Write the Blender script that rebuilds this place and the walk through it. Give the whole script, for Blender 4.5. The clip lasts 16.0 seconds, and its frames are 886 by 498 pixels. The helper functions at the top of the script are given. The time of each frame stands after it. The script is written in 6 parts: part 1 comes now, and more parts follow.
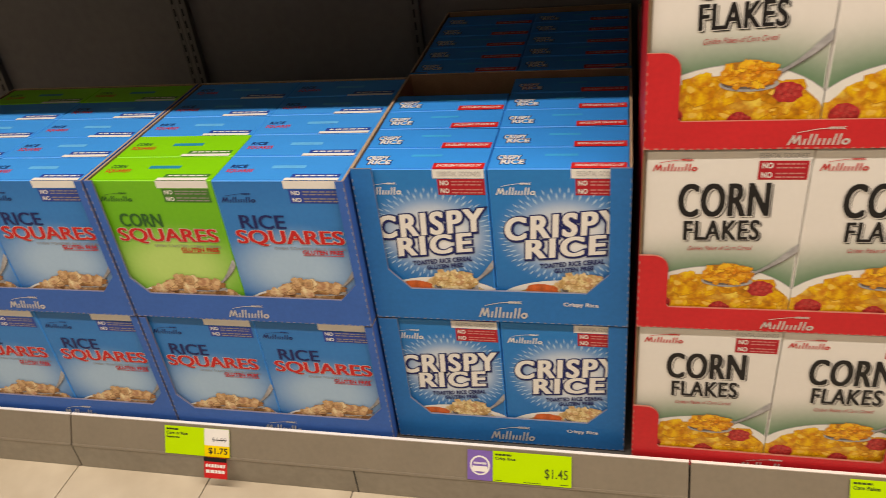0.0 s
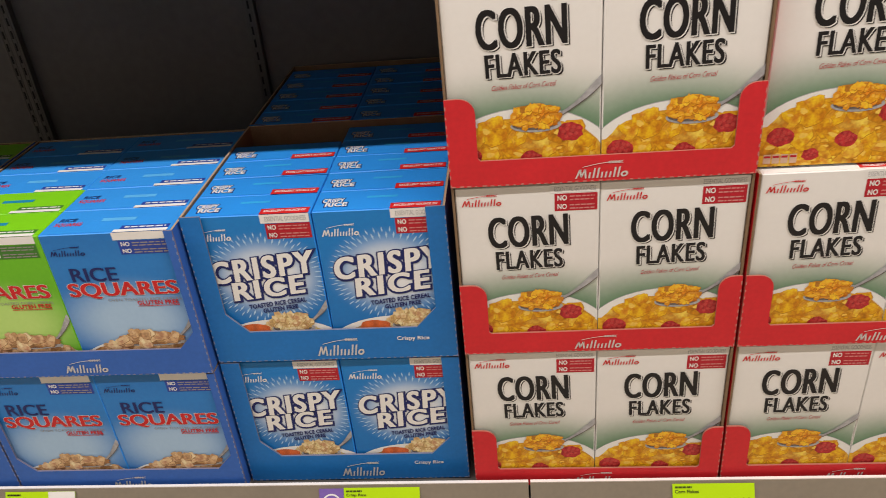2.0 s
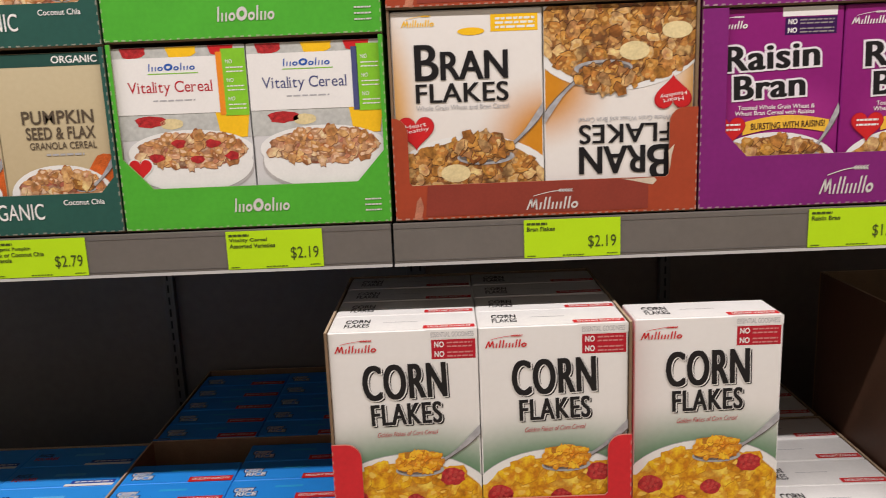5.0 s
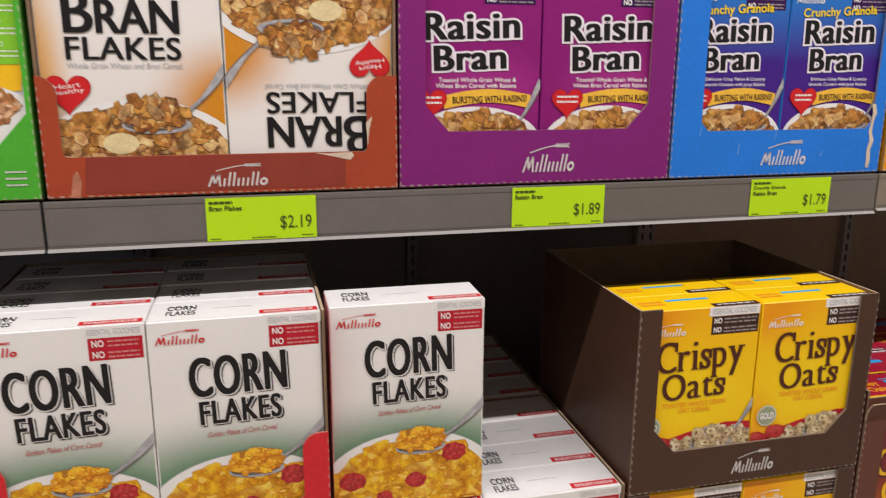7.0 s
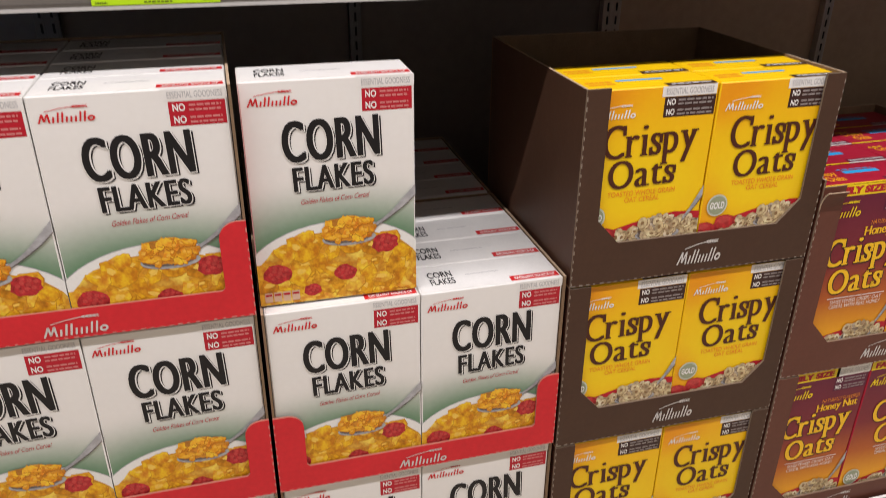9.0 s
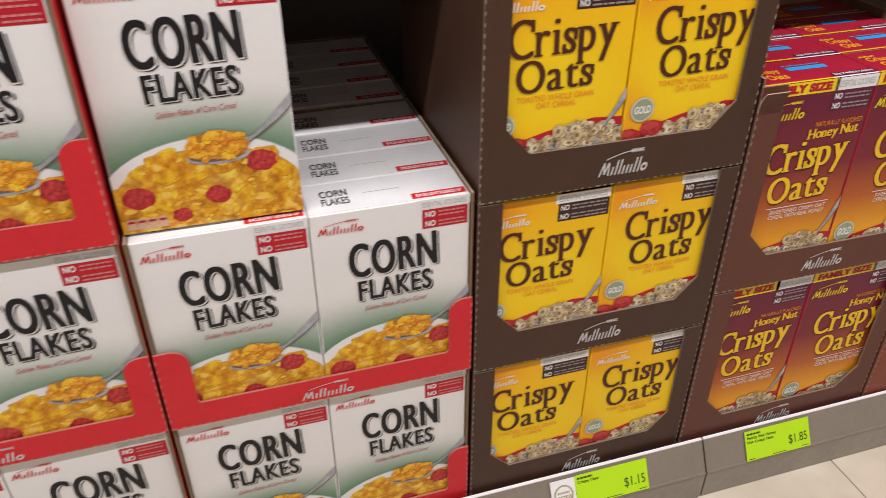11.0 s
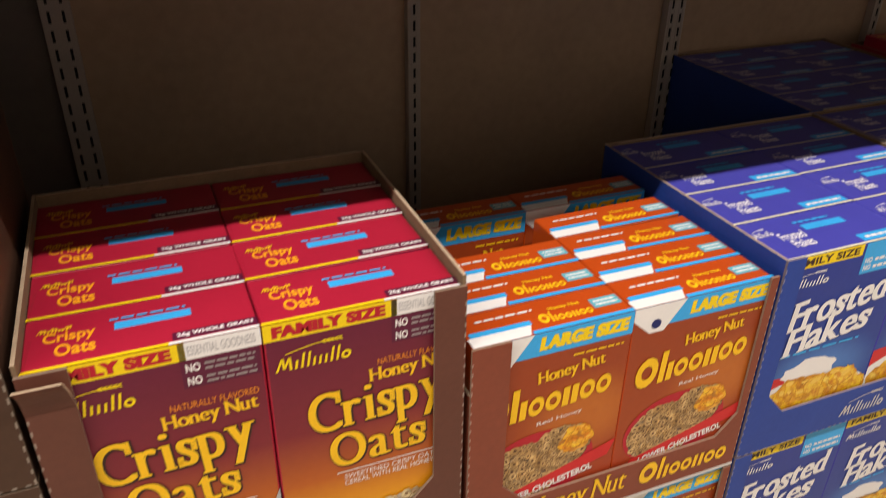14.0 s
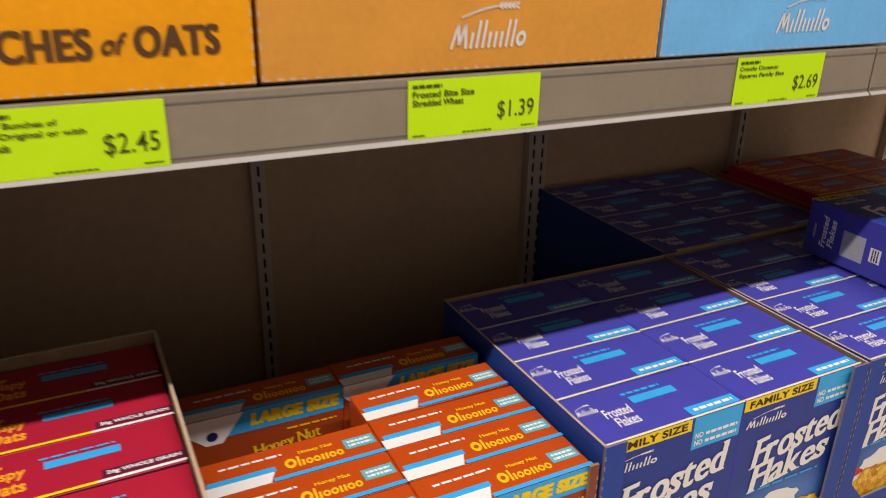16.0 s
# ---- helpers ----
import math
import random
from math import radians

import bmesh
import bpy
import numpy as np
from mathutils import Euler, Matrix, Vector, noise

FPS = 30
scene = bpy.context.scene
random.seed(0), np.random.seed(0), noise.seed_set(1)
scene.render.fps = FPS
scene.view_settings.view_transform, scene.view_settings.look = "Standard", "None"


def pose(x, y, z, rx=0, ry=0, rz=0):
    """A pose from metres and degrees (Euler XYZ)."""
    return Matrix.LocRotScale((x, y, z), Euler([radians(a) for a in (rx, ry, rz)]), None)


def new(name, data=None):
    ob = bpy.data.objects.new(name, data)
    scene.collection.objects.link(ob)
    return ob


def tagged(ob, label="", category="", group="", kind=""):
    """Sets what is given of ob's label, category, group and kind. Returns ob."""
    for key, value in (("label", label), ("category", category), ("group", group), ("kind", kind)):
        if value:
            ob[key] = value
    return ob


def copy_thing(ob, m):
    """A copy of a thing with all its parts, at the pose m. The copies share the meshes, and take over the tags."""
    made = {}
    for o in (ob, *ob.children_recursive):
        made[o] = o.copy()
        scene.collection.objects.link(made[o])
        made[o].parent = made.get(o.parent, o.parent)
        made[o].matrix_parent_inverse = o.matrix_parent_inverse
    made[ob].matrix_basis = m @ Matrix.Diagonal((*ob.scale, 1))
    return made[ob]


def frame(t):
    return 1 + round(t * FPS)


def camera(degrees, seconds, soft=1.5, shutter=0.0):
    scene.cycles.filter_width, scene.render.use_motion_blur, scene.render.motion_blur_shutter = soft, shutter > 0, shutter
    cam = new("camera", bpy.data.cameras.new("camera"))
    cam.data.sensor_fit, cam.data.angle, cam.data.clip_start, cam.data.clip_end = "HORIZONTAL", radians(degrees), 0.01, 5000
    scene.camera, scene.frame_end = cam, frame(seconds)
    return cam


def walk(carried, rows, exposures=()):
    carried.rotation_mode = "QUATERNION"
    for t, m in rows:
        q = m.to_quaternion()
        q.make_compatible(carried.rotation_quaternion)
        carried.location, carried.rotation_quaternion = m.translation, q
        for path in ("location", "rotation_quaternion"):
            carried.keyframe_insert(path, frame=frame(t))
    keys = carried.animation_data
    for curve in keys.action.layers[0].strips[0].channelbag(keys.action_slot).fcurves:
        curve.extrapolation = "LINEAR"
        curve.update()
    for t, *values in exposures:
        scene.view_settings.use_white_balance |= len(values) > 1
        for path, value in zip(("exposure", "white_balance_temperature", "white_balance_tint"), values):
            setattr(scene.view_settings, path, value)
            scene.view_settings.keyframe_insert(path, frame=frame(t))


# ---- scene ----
cam = camera(59.7, 16.0, soft=0.85, shutter=0.5)
METRES, EYE, TILT, LEAN, TURN = 1.997, 1.183, 0.0, 0.0, 15.2
ROWS = [
    (0.0, 0.0, 0.0, 0.0, -3.89, -32.95, 6.03),
    (0.5, 0.023, -0.0147, 0.0016, -6.37, -32.47, 6.03),
    (1.0, 0.0383, -0.0238, 0.0025, -8.58, -31.89, 5.76),
    (1.5, 0.0473, -0.0304, 0.0036, -10.31, -31.19, 5.34),
    (2.0, 0.0528, -0.0378, 0.0024, -11.71, -29.95, 4.76),
    (2.5, 0.0649, -0.0448, 0.0115, -12.98, -28.57, 4.32),
    (3.0, 0.0786, -0.0486, 0.032, -14.34, -23.88, 3.54),
    (3.5, 0.08, -0.0529, 0.0513, -14.1, -18.97, 2.77),
    (6.0, 0.1306, -0.0666, 0.0737, -19.9, -10.63, 1.05),
    (6.5, 0.1657, -0.0514, 0.0687, -25.66, -11.97, 0.11),
    (7.0, 0.1907, -0.0372, 0.0643, -28.79, -13.61, -0.24),
    (7.5, 0.2015, -0.0373, 0.0565, -30.14, -15.9, -0.22),
    (8.0, 0.2101, -0.0372, 0.0447, -30.75, -19.07, -0.2),
    (8.5, 0.2236, -0.0311, 0.0302, -30.73, -22.65, -0.21),
    (11.0, 0.3085, -0.0087, 0.0024, -32.35, -33.23, -0.03),
    (11.5, 0.3851, -0.0075, 0.0191, -35.39, -33.38, 0.22),
    (12.0, 0.4831, -0.0058, 0.0146, -38.33, -33.72, 0.46),
    (12.5, 0.5684, 0.0225, 0.0014, -40.77, -34.43, 0.5),
    (13.0, 0.6393, 0.0421, -0.0055, -42.15, -35.69, 0.26),
    (13.5, 0.7134, 0.0147, 0.0036, -39.7, -32.38, -1.46),
    (14.0, 0.7453, -0.0045, 0.0083, -37.49, -29.31, -0.7),
    (14.5, 0.7623, -0.0134, 0.0406, -38.95, -23.91, -0.86),
    (15.0, 0.7721, -0.0153, 0.0531, -40.71, -20.34, -1.31),
    (15.5, 0.7997, -0.0258, 0.052, -41.42, -20.29, -0.94),
    (16.0, 0.849, -0.0142, 0.0415, -41.8, -22.52, -1.17),
]
walk(cam, [(t, pose(0, 0, EYE, TILT, LEAN, TURN) @ pose(METRES * x, METRES * y, METRES * z, 90 + pitch, roll, yaw)) for t, x, y, z, yaw, pitch, roll in ROWS],
     [(0.0, -0.06, 7900, 11), (1.0, -0.06, 7350, 11), (2.4, -0.12, 6750, 11), (3.3, -0.16, 6800, 13), (6.5, -0.20, 6350, 13), (8.3, -0.11, 6400, 13), (11.0, -0.05, 6150, 13), (12.0, -0.10, 6350, 13), (12.9, -0.18, 6550, 13), (13.6, 0.1, 6900, 13), (14.5, 0.13, 6900, 13), (16.0, 0.01, 6900, 13)])

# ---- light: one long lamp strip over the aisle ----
world = bpy.data.worlds.new("store_world")
scene.world = world
world.use_nodes = True
world.node_tree.nodes["Background"].inputs[0].default_value = (0.9, 0.95, 1.0, 1)
world.node_tree.nodes["Background"].inputs[1].default_value = 0.02


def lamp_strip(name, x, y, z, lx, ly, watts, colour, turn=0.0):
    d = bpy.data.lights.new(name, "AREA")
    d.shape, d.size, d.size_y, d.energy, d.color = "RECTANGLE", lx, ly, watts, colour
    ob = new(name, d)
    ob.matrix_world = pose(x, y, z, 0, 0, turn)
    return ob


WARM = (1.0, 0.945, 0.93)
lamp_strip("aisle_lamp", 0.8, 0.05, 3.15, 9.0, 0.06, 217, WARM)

# ---- materials ----
MATS = {}


def nodes_of(name):
    m = bpy.data.materials.new(name)
    m.use_nodes = True
    nt = m.node_tree
    return m, nt, nt.nodes, nt.links, nt.nodes["Principled BSDF"]


def rgba(c):
    return (c[0], c[1], c[2], 1.0)


def flat(name, colour, rough=0.5, metal=0.0, vary=0.08, scale=30.0, bump=0.0, coat=0.0):
    """A printed, painted or plain surface with a fine uneven tone."""
    if name in MATS:
        return MATS[name]
    m, nt, N, L, B = nodes_of(name)
    tc = N.new("ShaderNodeTexCoord")
    n1, n2 = N.new("ShaderNodeTexNoise"), N.new("ShaderNodeTexNoise")
    n1.inputs["Scale"].default_value, n2.inputs["Scale"].default_value = scale, scale * 9
    n1.inputs["Detail"].default_value = n2.inputs["Detail"].default_value = 4
    L.new(tc.outputs["Object"], n1.inputs["Vector"]), L.new(tc.outputs["Object"], n2.inputs["Vector"])
    add = N.new("ShaderNodeMath")
    add.operation = "ADD"
    L.new(n1.outputs["Fac"], add.inputs[0]), L.new(n2.outputs["Fac"], add.inputs[1])
    mr = N.new("ShaderNodeMapRange")
    mr.inputs["From Min"].default_value, mr.inputs["From Max"].default_value = 0.6, 1.4
    mr.inputs["To Min"].default_value, mr.inputs["To Max"].default_value = 1 - vary, 1 + vary
    L.new(add.outputs[0], mr.inputs["Value"])
    mul = N.new("ShaderNodeVectorMath")
    mul.operation = "SCALE"
    mul.inputs[0].default_value = colour[:3]
    L.new(mr.outputs["Result"], mul.inputs["Scale"])
    L.new(mul.outputs[0], B.inputs["Base Color"])
    B.inputs["Roughness"].default_value, B.inputs["Metallic"].default_value = rough, metal
    B.inputs["Specular IOR Level"].default_value = 0.5 if metal else 0.28
    B.inputs["Coat Weight"].default_value = coat
    if bump:
        bn = N.new("ShaderNodeBump")
        bn.inputs["Strength"].default_value, bn.inputs["Distance"].default_value = bump, 0.002
        L.new(n1.outputs["Fac"], bn.inputs["Height"]), L.new(bn.outputs[0], B.inputs["Normal"])
    MATS[name] = m
    return m


def panel(name, W, H, stops, glows=(), rough=0.38):
    """A printed carton front: colours in steps up its height, with soft printed ovals of other colours."""
    if name in MATS:
        return MATS[name]
    m, nt, N, L, B = nodes_of(name)
    tc, sep = N.new("ShaderNodeTexCoord"), N.new("ShaderNodeSeparateXYZ")
    L.new(tc.outputs["Object"], sep.inputs[0])
    v = N.new("ShaderNodeMath")
    v.operation = "DIVIDE"
    v.inputs[1].default_value = H
    L.new(sep.outputs["Z"], v.inputs[0])
    ramp = N.new("ShaderNodeValToRGB")
    el = ramp.color_ramp.elements
    while len(el) < len(stops):
        el.new(0.5)
    for e, (p, c) in zip(el, stops):
        e.position, e.color = p, rgba(c)
    L.new(v.outputs[0], ramp.inputs[0])
    col = ramp.outputs["Color"]
    for (gu, gv, ru, rv, gc, power) in glows:
        sub, div, ln = N.new("ShaderNodeVectorMath"), N.new("ShaderNodeVectorMath"), N.new("ShaderNodeVectorMath")
        sub.operation, div.operation, ln.operation = "SUBTRACT", "DIVIDE", "LENGTH"
        sub.inputs[1].default_value = (gu * W, 0, gv * H)
        div.inputs[1].default_value = (ru * W, 1e6, rv * H)
        L.new(tc.outputs["Object"], sub.inputs[0]), L.new(sub.outputs[0], div.inputs[0]), L.new(div.outputs[0], ln.inputs[0])
        mr = N.new("ShaderNodeMapRange")
        mr.interpolation_type = "SMOOTHSTEP"
        mr.inputs["From Min"].default_value, mr.inputs["From Max"].default_value = 1.0, 0.25
        mr.inputs["To Max"].default_value = power
        L.new(ln.outputs["Value"], mr.inputs["Value"])
        mix = N.new("ShaderNodeMixRGB")
        mix.inputs[2].default_value = rgba(gc)
        L.new(mr.outputs["Result"], mix.inputs[0]), L.new(col, mix.inputs[1])
        col = mix.outputs[0]
    nz = N.new("ShaderNodeTexNoise")
    nz.inputs["Scale"].default_value, nz.inputs["Detail"].default_value = 120, 3
    L.new(tc.outputs["Object"], nz.inputs["Vector"])
    hv = N.new("ShaderNodeMixRGB")
    hv.blend_type = "SOFT_LIGHT"
    hv.inputs[0].default_value = 0.12
    L.new(col, hv.inputs[1]), L.new(nz.outputs["Fac"], hv.inputs[2])
    L.new(hv.outputs[0], B.inputs["Base Color"])
    nb = N.new("ShaderNodeTexNoise")
    nb.inputs["Scale"].default_value = 14
    L.new(tc.outputs["Object"], nb.inputs["Vector"])
    bn = N.new("ShaderNodeBump")
    bn.inputs["Strength"].default_value, bn.inputs["Distance"].default_value = 0.25, 0.003
    L.new(nb.outputs["Fac"], bn.inputs["Height"]), L.new(bn.outputs[0], B.inputs["Normal"])
    B.inputs["Roughness"].default_value, B.inputs["Specular IOR Level"].default_value = rough, 0.3
    MATS[name] = m
    return m


def food(name, cols, size, dark=(0.12, 0.04, 0.01), contrast=0.75):
    """The print of a heap of flakes, rings or clusters: cells of several tones with dark gaps."""
    if name in MATS:
        return MATS[name]
    m, nt, N, L, B = nodes_of(name)
    tc = N.new("ShaderNodeTexCoord")
    wob = N.new("ShaderNodeTexNoise")
    wob.inputs["Scale"].default_value = 90
    L.new(tc.outputs["Object"], wob.inputs["Vector"])
    mixv = N.new("ShaderNodeMixRGB")
    mixv.blend_type = "LINEAR_LIGHT"
    mixv.inputs[0].default_value = 0.012
    L.new(tc.outputs["Object"], mixv.inputs[1]), L.new(wob.outputs["Color"], mixv.inputs[2])
    fl = N.new("ShaderNodeMapping")
    fl.inputs["Scale"].default_value = (1, 0, 1.35)
    L.new(mixv.outputs[0], fl.inputs["Vector"])
    vo = N.new("ShaderNodeTexVoronoi")
    vo.inputs["Scale"].default_value = 1 / size
    L.new(fl.outputs[0], vo.inputs["Vector"])
    sep = N.new("ShaderNodeSeparateColor")
    L.new(vo.outputs["Color"], sep.inputs[0])
    ramp = N.new("ShaderNodeValToRGB")
    el = ramp.color_ramp.elements
    while len(el) < len(cols):
        el.new(0.5)
    for i, (e, c) in enumerate(zip(el, cols)):
        e.position, e.color = (i + 0.3) / len(cols), rgba(c)
    L.new(sep.outputs[0], ramp.inputs[0])
    edge = N.new("ShaderNodeMapRange")
    edge.inputs["From Min"].default_value, edge.inputs["From Max"].default_value = 0.3, 0.75
    edge.inputs["To Max"].default_value = contrast
    L.new(vo.outputs["Distance"], edge.inputs["Value"])
    mix = N.new("ShaderNodeMixRGB")
    mix.inputs[2].default_value = rgba(dark)
    L.new(edge.outputs[0], mix.inputs[0]), L.new(ramp.outputs[0], mix.inputs[1])
    n2 = N.new("ShaderNodeTexNoise")
    n2.inputs["Scale"].default_value, n2.inputs["Detail"].default_value = 300, 4
    L.new(tc.outputs["Object"], n2.inputs["Vector"])
    ov = N.new("ShaderNodeMixRGB")
    ov.blend_type = "OVERLAY"
    ov.inputs[0].default_value = 0.45
    L.new(mix.outputs[0], ov.inputs[1]), L.new(n2.outputs["Fac"], ov.inputs[2])
    L.new(ov.outputs[0], B.inputs["Base Color"])
    B.inputs["Roughness"].default_value = 0.4
    MATS[name] = m
    return m


WHITE = flat("white_ink", (0.80, 0.79, 0.76), 0.4, vary=0.03)
BLACK = flat("black_ink", (0.012, 0.011, 0.012), 0.4)
NAVY = flat("navy_ink", (0.010, 0.018, 0.12), 0.4)
RED = flat("red_ink", (0.58, 0.018, 0.02), 0.4)
CRIMSON = flat("crimson_ink", (0.45, 0.012, 0.025), 0.4)
YELLOW = flat("yellow_ink", (0.85, 0.62, 0.01), 0.4)
GOLDEN = flat("golden_ink", (0.88, 0.52, 0.015), 0.4)
ORANGE = flat("orange_ink", (0.80, 0.26, 0.02), 0.4)
CYAN = flat("cyan_ink", (0.03, 0.38, 0.78), 0.4)
TEAL = flat("teal_ink", (0.10, 0.42, 0.50), 0.4)
UMBER = flat("umber_title_ink", (0.075, 0.020, 0.010), 0.4)
DARKBROWN = flat("dark_brown_ink", (0.045, 0.018, 0.014), 0.4)
ROSE = flat("rose_ink", (0.60, 0.22, 0.21), 0.4)
ASH = flat("ash_ink", (0.30, 0.27, 0.26), 0.4)
OLIVE = flat("card_print", (0.055, 0.080, 0.012), 0.5)
SOFTWHITE = flat("soft_white_ink", (0.62, 0.60, 0.57), 0.45, vary=0.05)
GREYINK = flat("grey_ink", (0.42, 0.42, 0.43), 0.4)
SILVER = flat("printed_spoon", (0.38, 0.38, 0.39), 0.35, vary=0.4, scale=14)
SPOON_DARK = flat("printed_spoon_shade", (0.13, 0.11, 0.10), 0.35, vary=0.5, scale=40)
PORCELAIN = flat("printed_bowl", (0.78, 0.78, 0.75), 0.4, vary=0.05)
RIM = flat("kraft_cut_edge", (0.44, 0.33, 0.22), 0.9, vary=0.2, scale=60)
KRAFT = flat("kraft_board", (0.21, 0.137, 0.08), 0.85, vary=0.16, scale=40, bump=0.2)
KRAFT_LIGHT = flat("torn_board", (0.60, 0.50, 0.38), 0.9, vary=0.2, scale=80)
LIME = flat("lime_card", (0.46, 0.74, 0.008), 0.45, vary=0.03)
STEEL = flat("grey_painted_rail", (0.170, 0.155, 0.138), 0.40, 0.25, vary=0.08, scale=12, bump=0.05)
LIP = flat("clear_rail_lip", (0.82, 0.80, 0.78), 0.3, vary=0.05)
LIP_GREY = flat("grey_rail_lip", (0.30, 0.285, 0.265), 0.3, vary=0.05)
# Same panel steel in three tones, left bays' shade put into the colour.
PANEL_HALF_SHADED = flat("back_panel_half_shaded", (0.170, 0.143, 0.122), 0.6, vary=0.12, scale=5, bump=0.05)
PANEL_LIT = flat("back_panel_lit", (0.46, 0.325, 0.21), 0.6, vary=0.12, scale=5, bump=0.05)
PANEL_SHADED = flat("back_panel_shaded", (0.150, 0.143, 0.140), 0.6, vary=0.12, scale=5, bump=0.05)
# One upright steel twice: colour darkened for shade, and brightened for light.
UPRIGHT_SHADED = flat("upright_steel_shaded", (0.12, 0.115, 0.11), 0.45, 0.3, vary=0.1)
UPRIGHT_LIT = flat("upright_steel_lit", (0.46, 0.40, 0.34), 0.5, vary=0.1)
STEEL_WARM = flat("warm_grey_rail", (0.24, 0.205, 0.155), 0.42, 0.15, vary=0.08, scale=12, bump=0.05)
HOLE = flat("slot_black", (0.02, 0.02, 0.02), 0.9)
DECK = flat("shelf_deck_paint", (0.10, 0.095, 0.09), 0.5, 0.2, vary=0.1)
BERRY = flat("printed_berry", (0.42, 0.026, 0.028), 0.4, vary=0.75, scale=160)

SEED = flat("printed_berry_light", (0.50, 0.055, 0.05), 0.4, vary=0.4, scale=160)

F_CORN = food("corn_flakes_print", [(0.66, 0.27, 0.006), (0.84, 0.50, 0.02), (0.76, 0.38, 0.01), (0.86, 0.62, 0.08)], 0.019, (0.46, 0.15, 0.003), 0.75)
F_HEAP = food("corn_heap_print", [(0.62, 0.22, 0.01), (0.78, 0.38, 0.03), (0.70, 0.28, 0.012)], 0.011, (0.30, 0.09, 0.004), 0.7)
F_RICE = food("crisp_rice_print", [(0.62, 0.46, 0.20), (0.74, 0.60, 0.33), (0.55, 0.36, 0.12)], 0.008, (0.35, 0.20, 0.06), 0.6)
F_SQ = food("toasted_squares_print", [(0.45, 0.22, 0.07), (0.60, 0.36, 0.14), (0.35, 0.16, 0.05)], 0.017, (0.16, 0.06, 0.02), 0.7)
F_OAT = food("oat_rings_print", [(0.62, 0.52, 0.38), (0.42, 0.33, 0.22), (0.72, 0.64, 0.52)], 0.0085, (0.09, 0.05, 0.03), 0.95)
F_RING = food("honey_rings_print", [(0.50, 0.34, 0.16), (0.62, 0.46, 0.24), (0.38, 0.24, 0.10)], 0.0075, (0.06, 0.02, 0.008), 1.0)
F_BRAN = food("bran_flakes_print", [(0.30, 0.10, 0.02), (0.48, 0.22, 0.05), (0.40, 0.15, 0.03), (0.60, 0.38, 0.14)], 0.013, (0.08, 0.025, 0.006), 0.8)
F_VITA = food("vitality_print", [(0.50, 0.24, 0.12), (0.62, 0.36, 0.22), (0.40, 0.10, 0.06), (0.72, 0.52, 0.36)], 0.011)
F_WHEAT = food("shredded_wheat_print", [(0.55, 0.40, 0.22), (0.75, 0.68, 0.58), (0.38, 0.24, 0.10)], 0.011, (0.16, 0.08, 0.03), 0.85)

def pieces(name, cols, rough=0.4):
    """Printed flakes or rings, each piece in a tone of its own."""
    m, nt, N, L, B = nodes_of(name)
    g, tc, nz = N.new("ShaderNodeNewGeometry"), N.new("ShaderNodeTexCoord"), N.new("ShaderNodeTexNoise")
    ramp = N.new("ShaderNodeValToRGB")
    el = ramp.color_ramp.elements
    while len(el) < len(cols):
        el.new(0.5)
    for i, (e, c) in enumerate(zip(el, cols)):
        e.position, e.color = i / (len(cols) - 1), rgba(c)
    L.new(g.outputs["Random Per Island"], ramp.inputs[0])
    nz.inputs["Scale"].default_value, nz.inputs["Detail"].default_value = 260, 4
    L.new(tc.outputs["Object"], nz.inputs["Vector"])
    ov = N.new("ShaderNodeMixRGB")
    ov.blend_type = "OVERLAY"
    ov.inputs[0].default_value = 0.55
    L.new(ramp.outputs[0], ov.inputs[1]), L.new(nz.outputs["Fac"], ov.inputs[2])
    big, far, tone = N.new("ShaderNodeTexNoise"), N.new("ShaderNodeMapRange"), N.new("ShaderNodeMixRGB")
    big.inputs["Scale"].default_value, big.inputs["Detail"].default_value = 85, 2
    L.new(tc.outputs["Object"], big.inputs["Vector"])
    far.inputs["From Min"].default_value, far.inputs["From Max"].default_value = 0.36, 0.64
    far.inputs["To Min"].default_value, far.inputs["To Max"].default_value = 0.12, 0.80
    L.new(big.outputs["Fac"], far.inputs["Value"])
    tone.blend_type = "OVERLAY"
    tone.inputs[0].default_value = 0.55
    L.new(ov.outputs[0], tone.inputs[1]), L.new(far.outputs["Result"], tone.inputs[2])
    L.new(tone.outputs[0], B.inputs["Base Color"])
    B.inputs["Roughness"].default_value, B.inputs["Specular IOR Level"].default_value = rough, 0.3
    return m


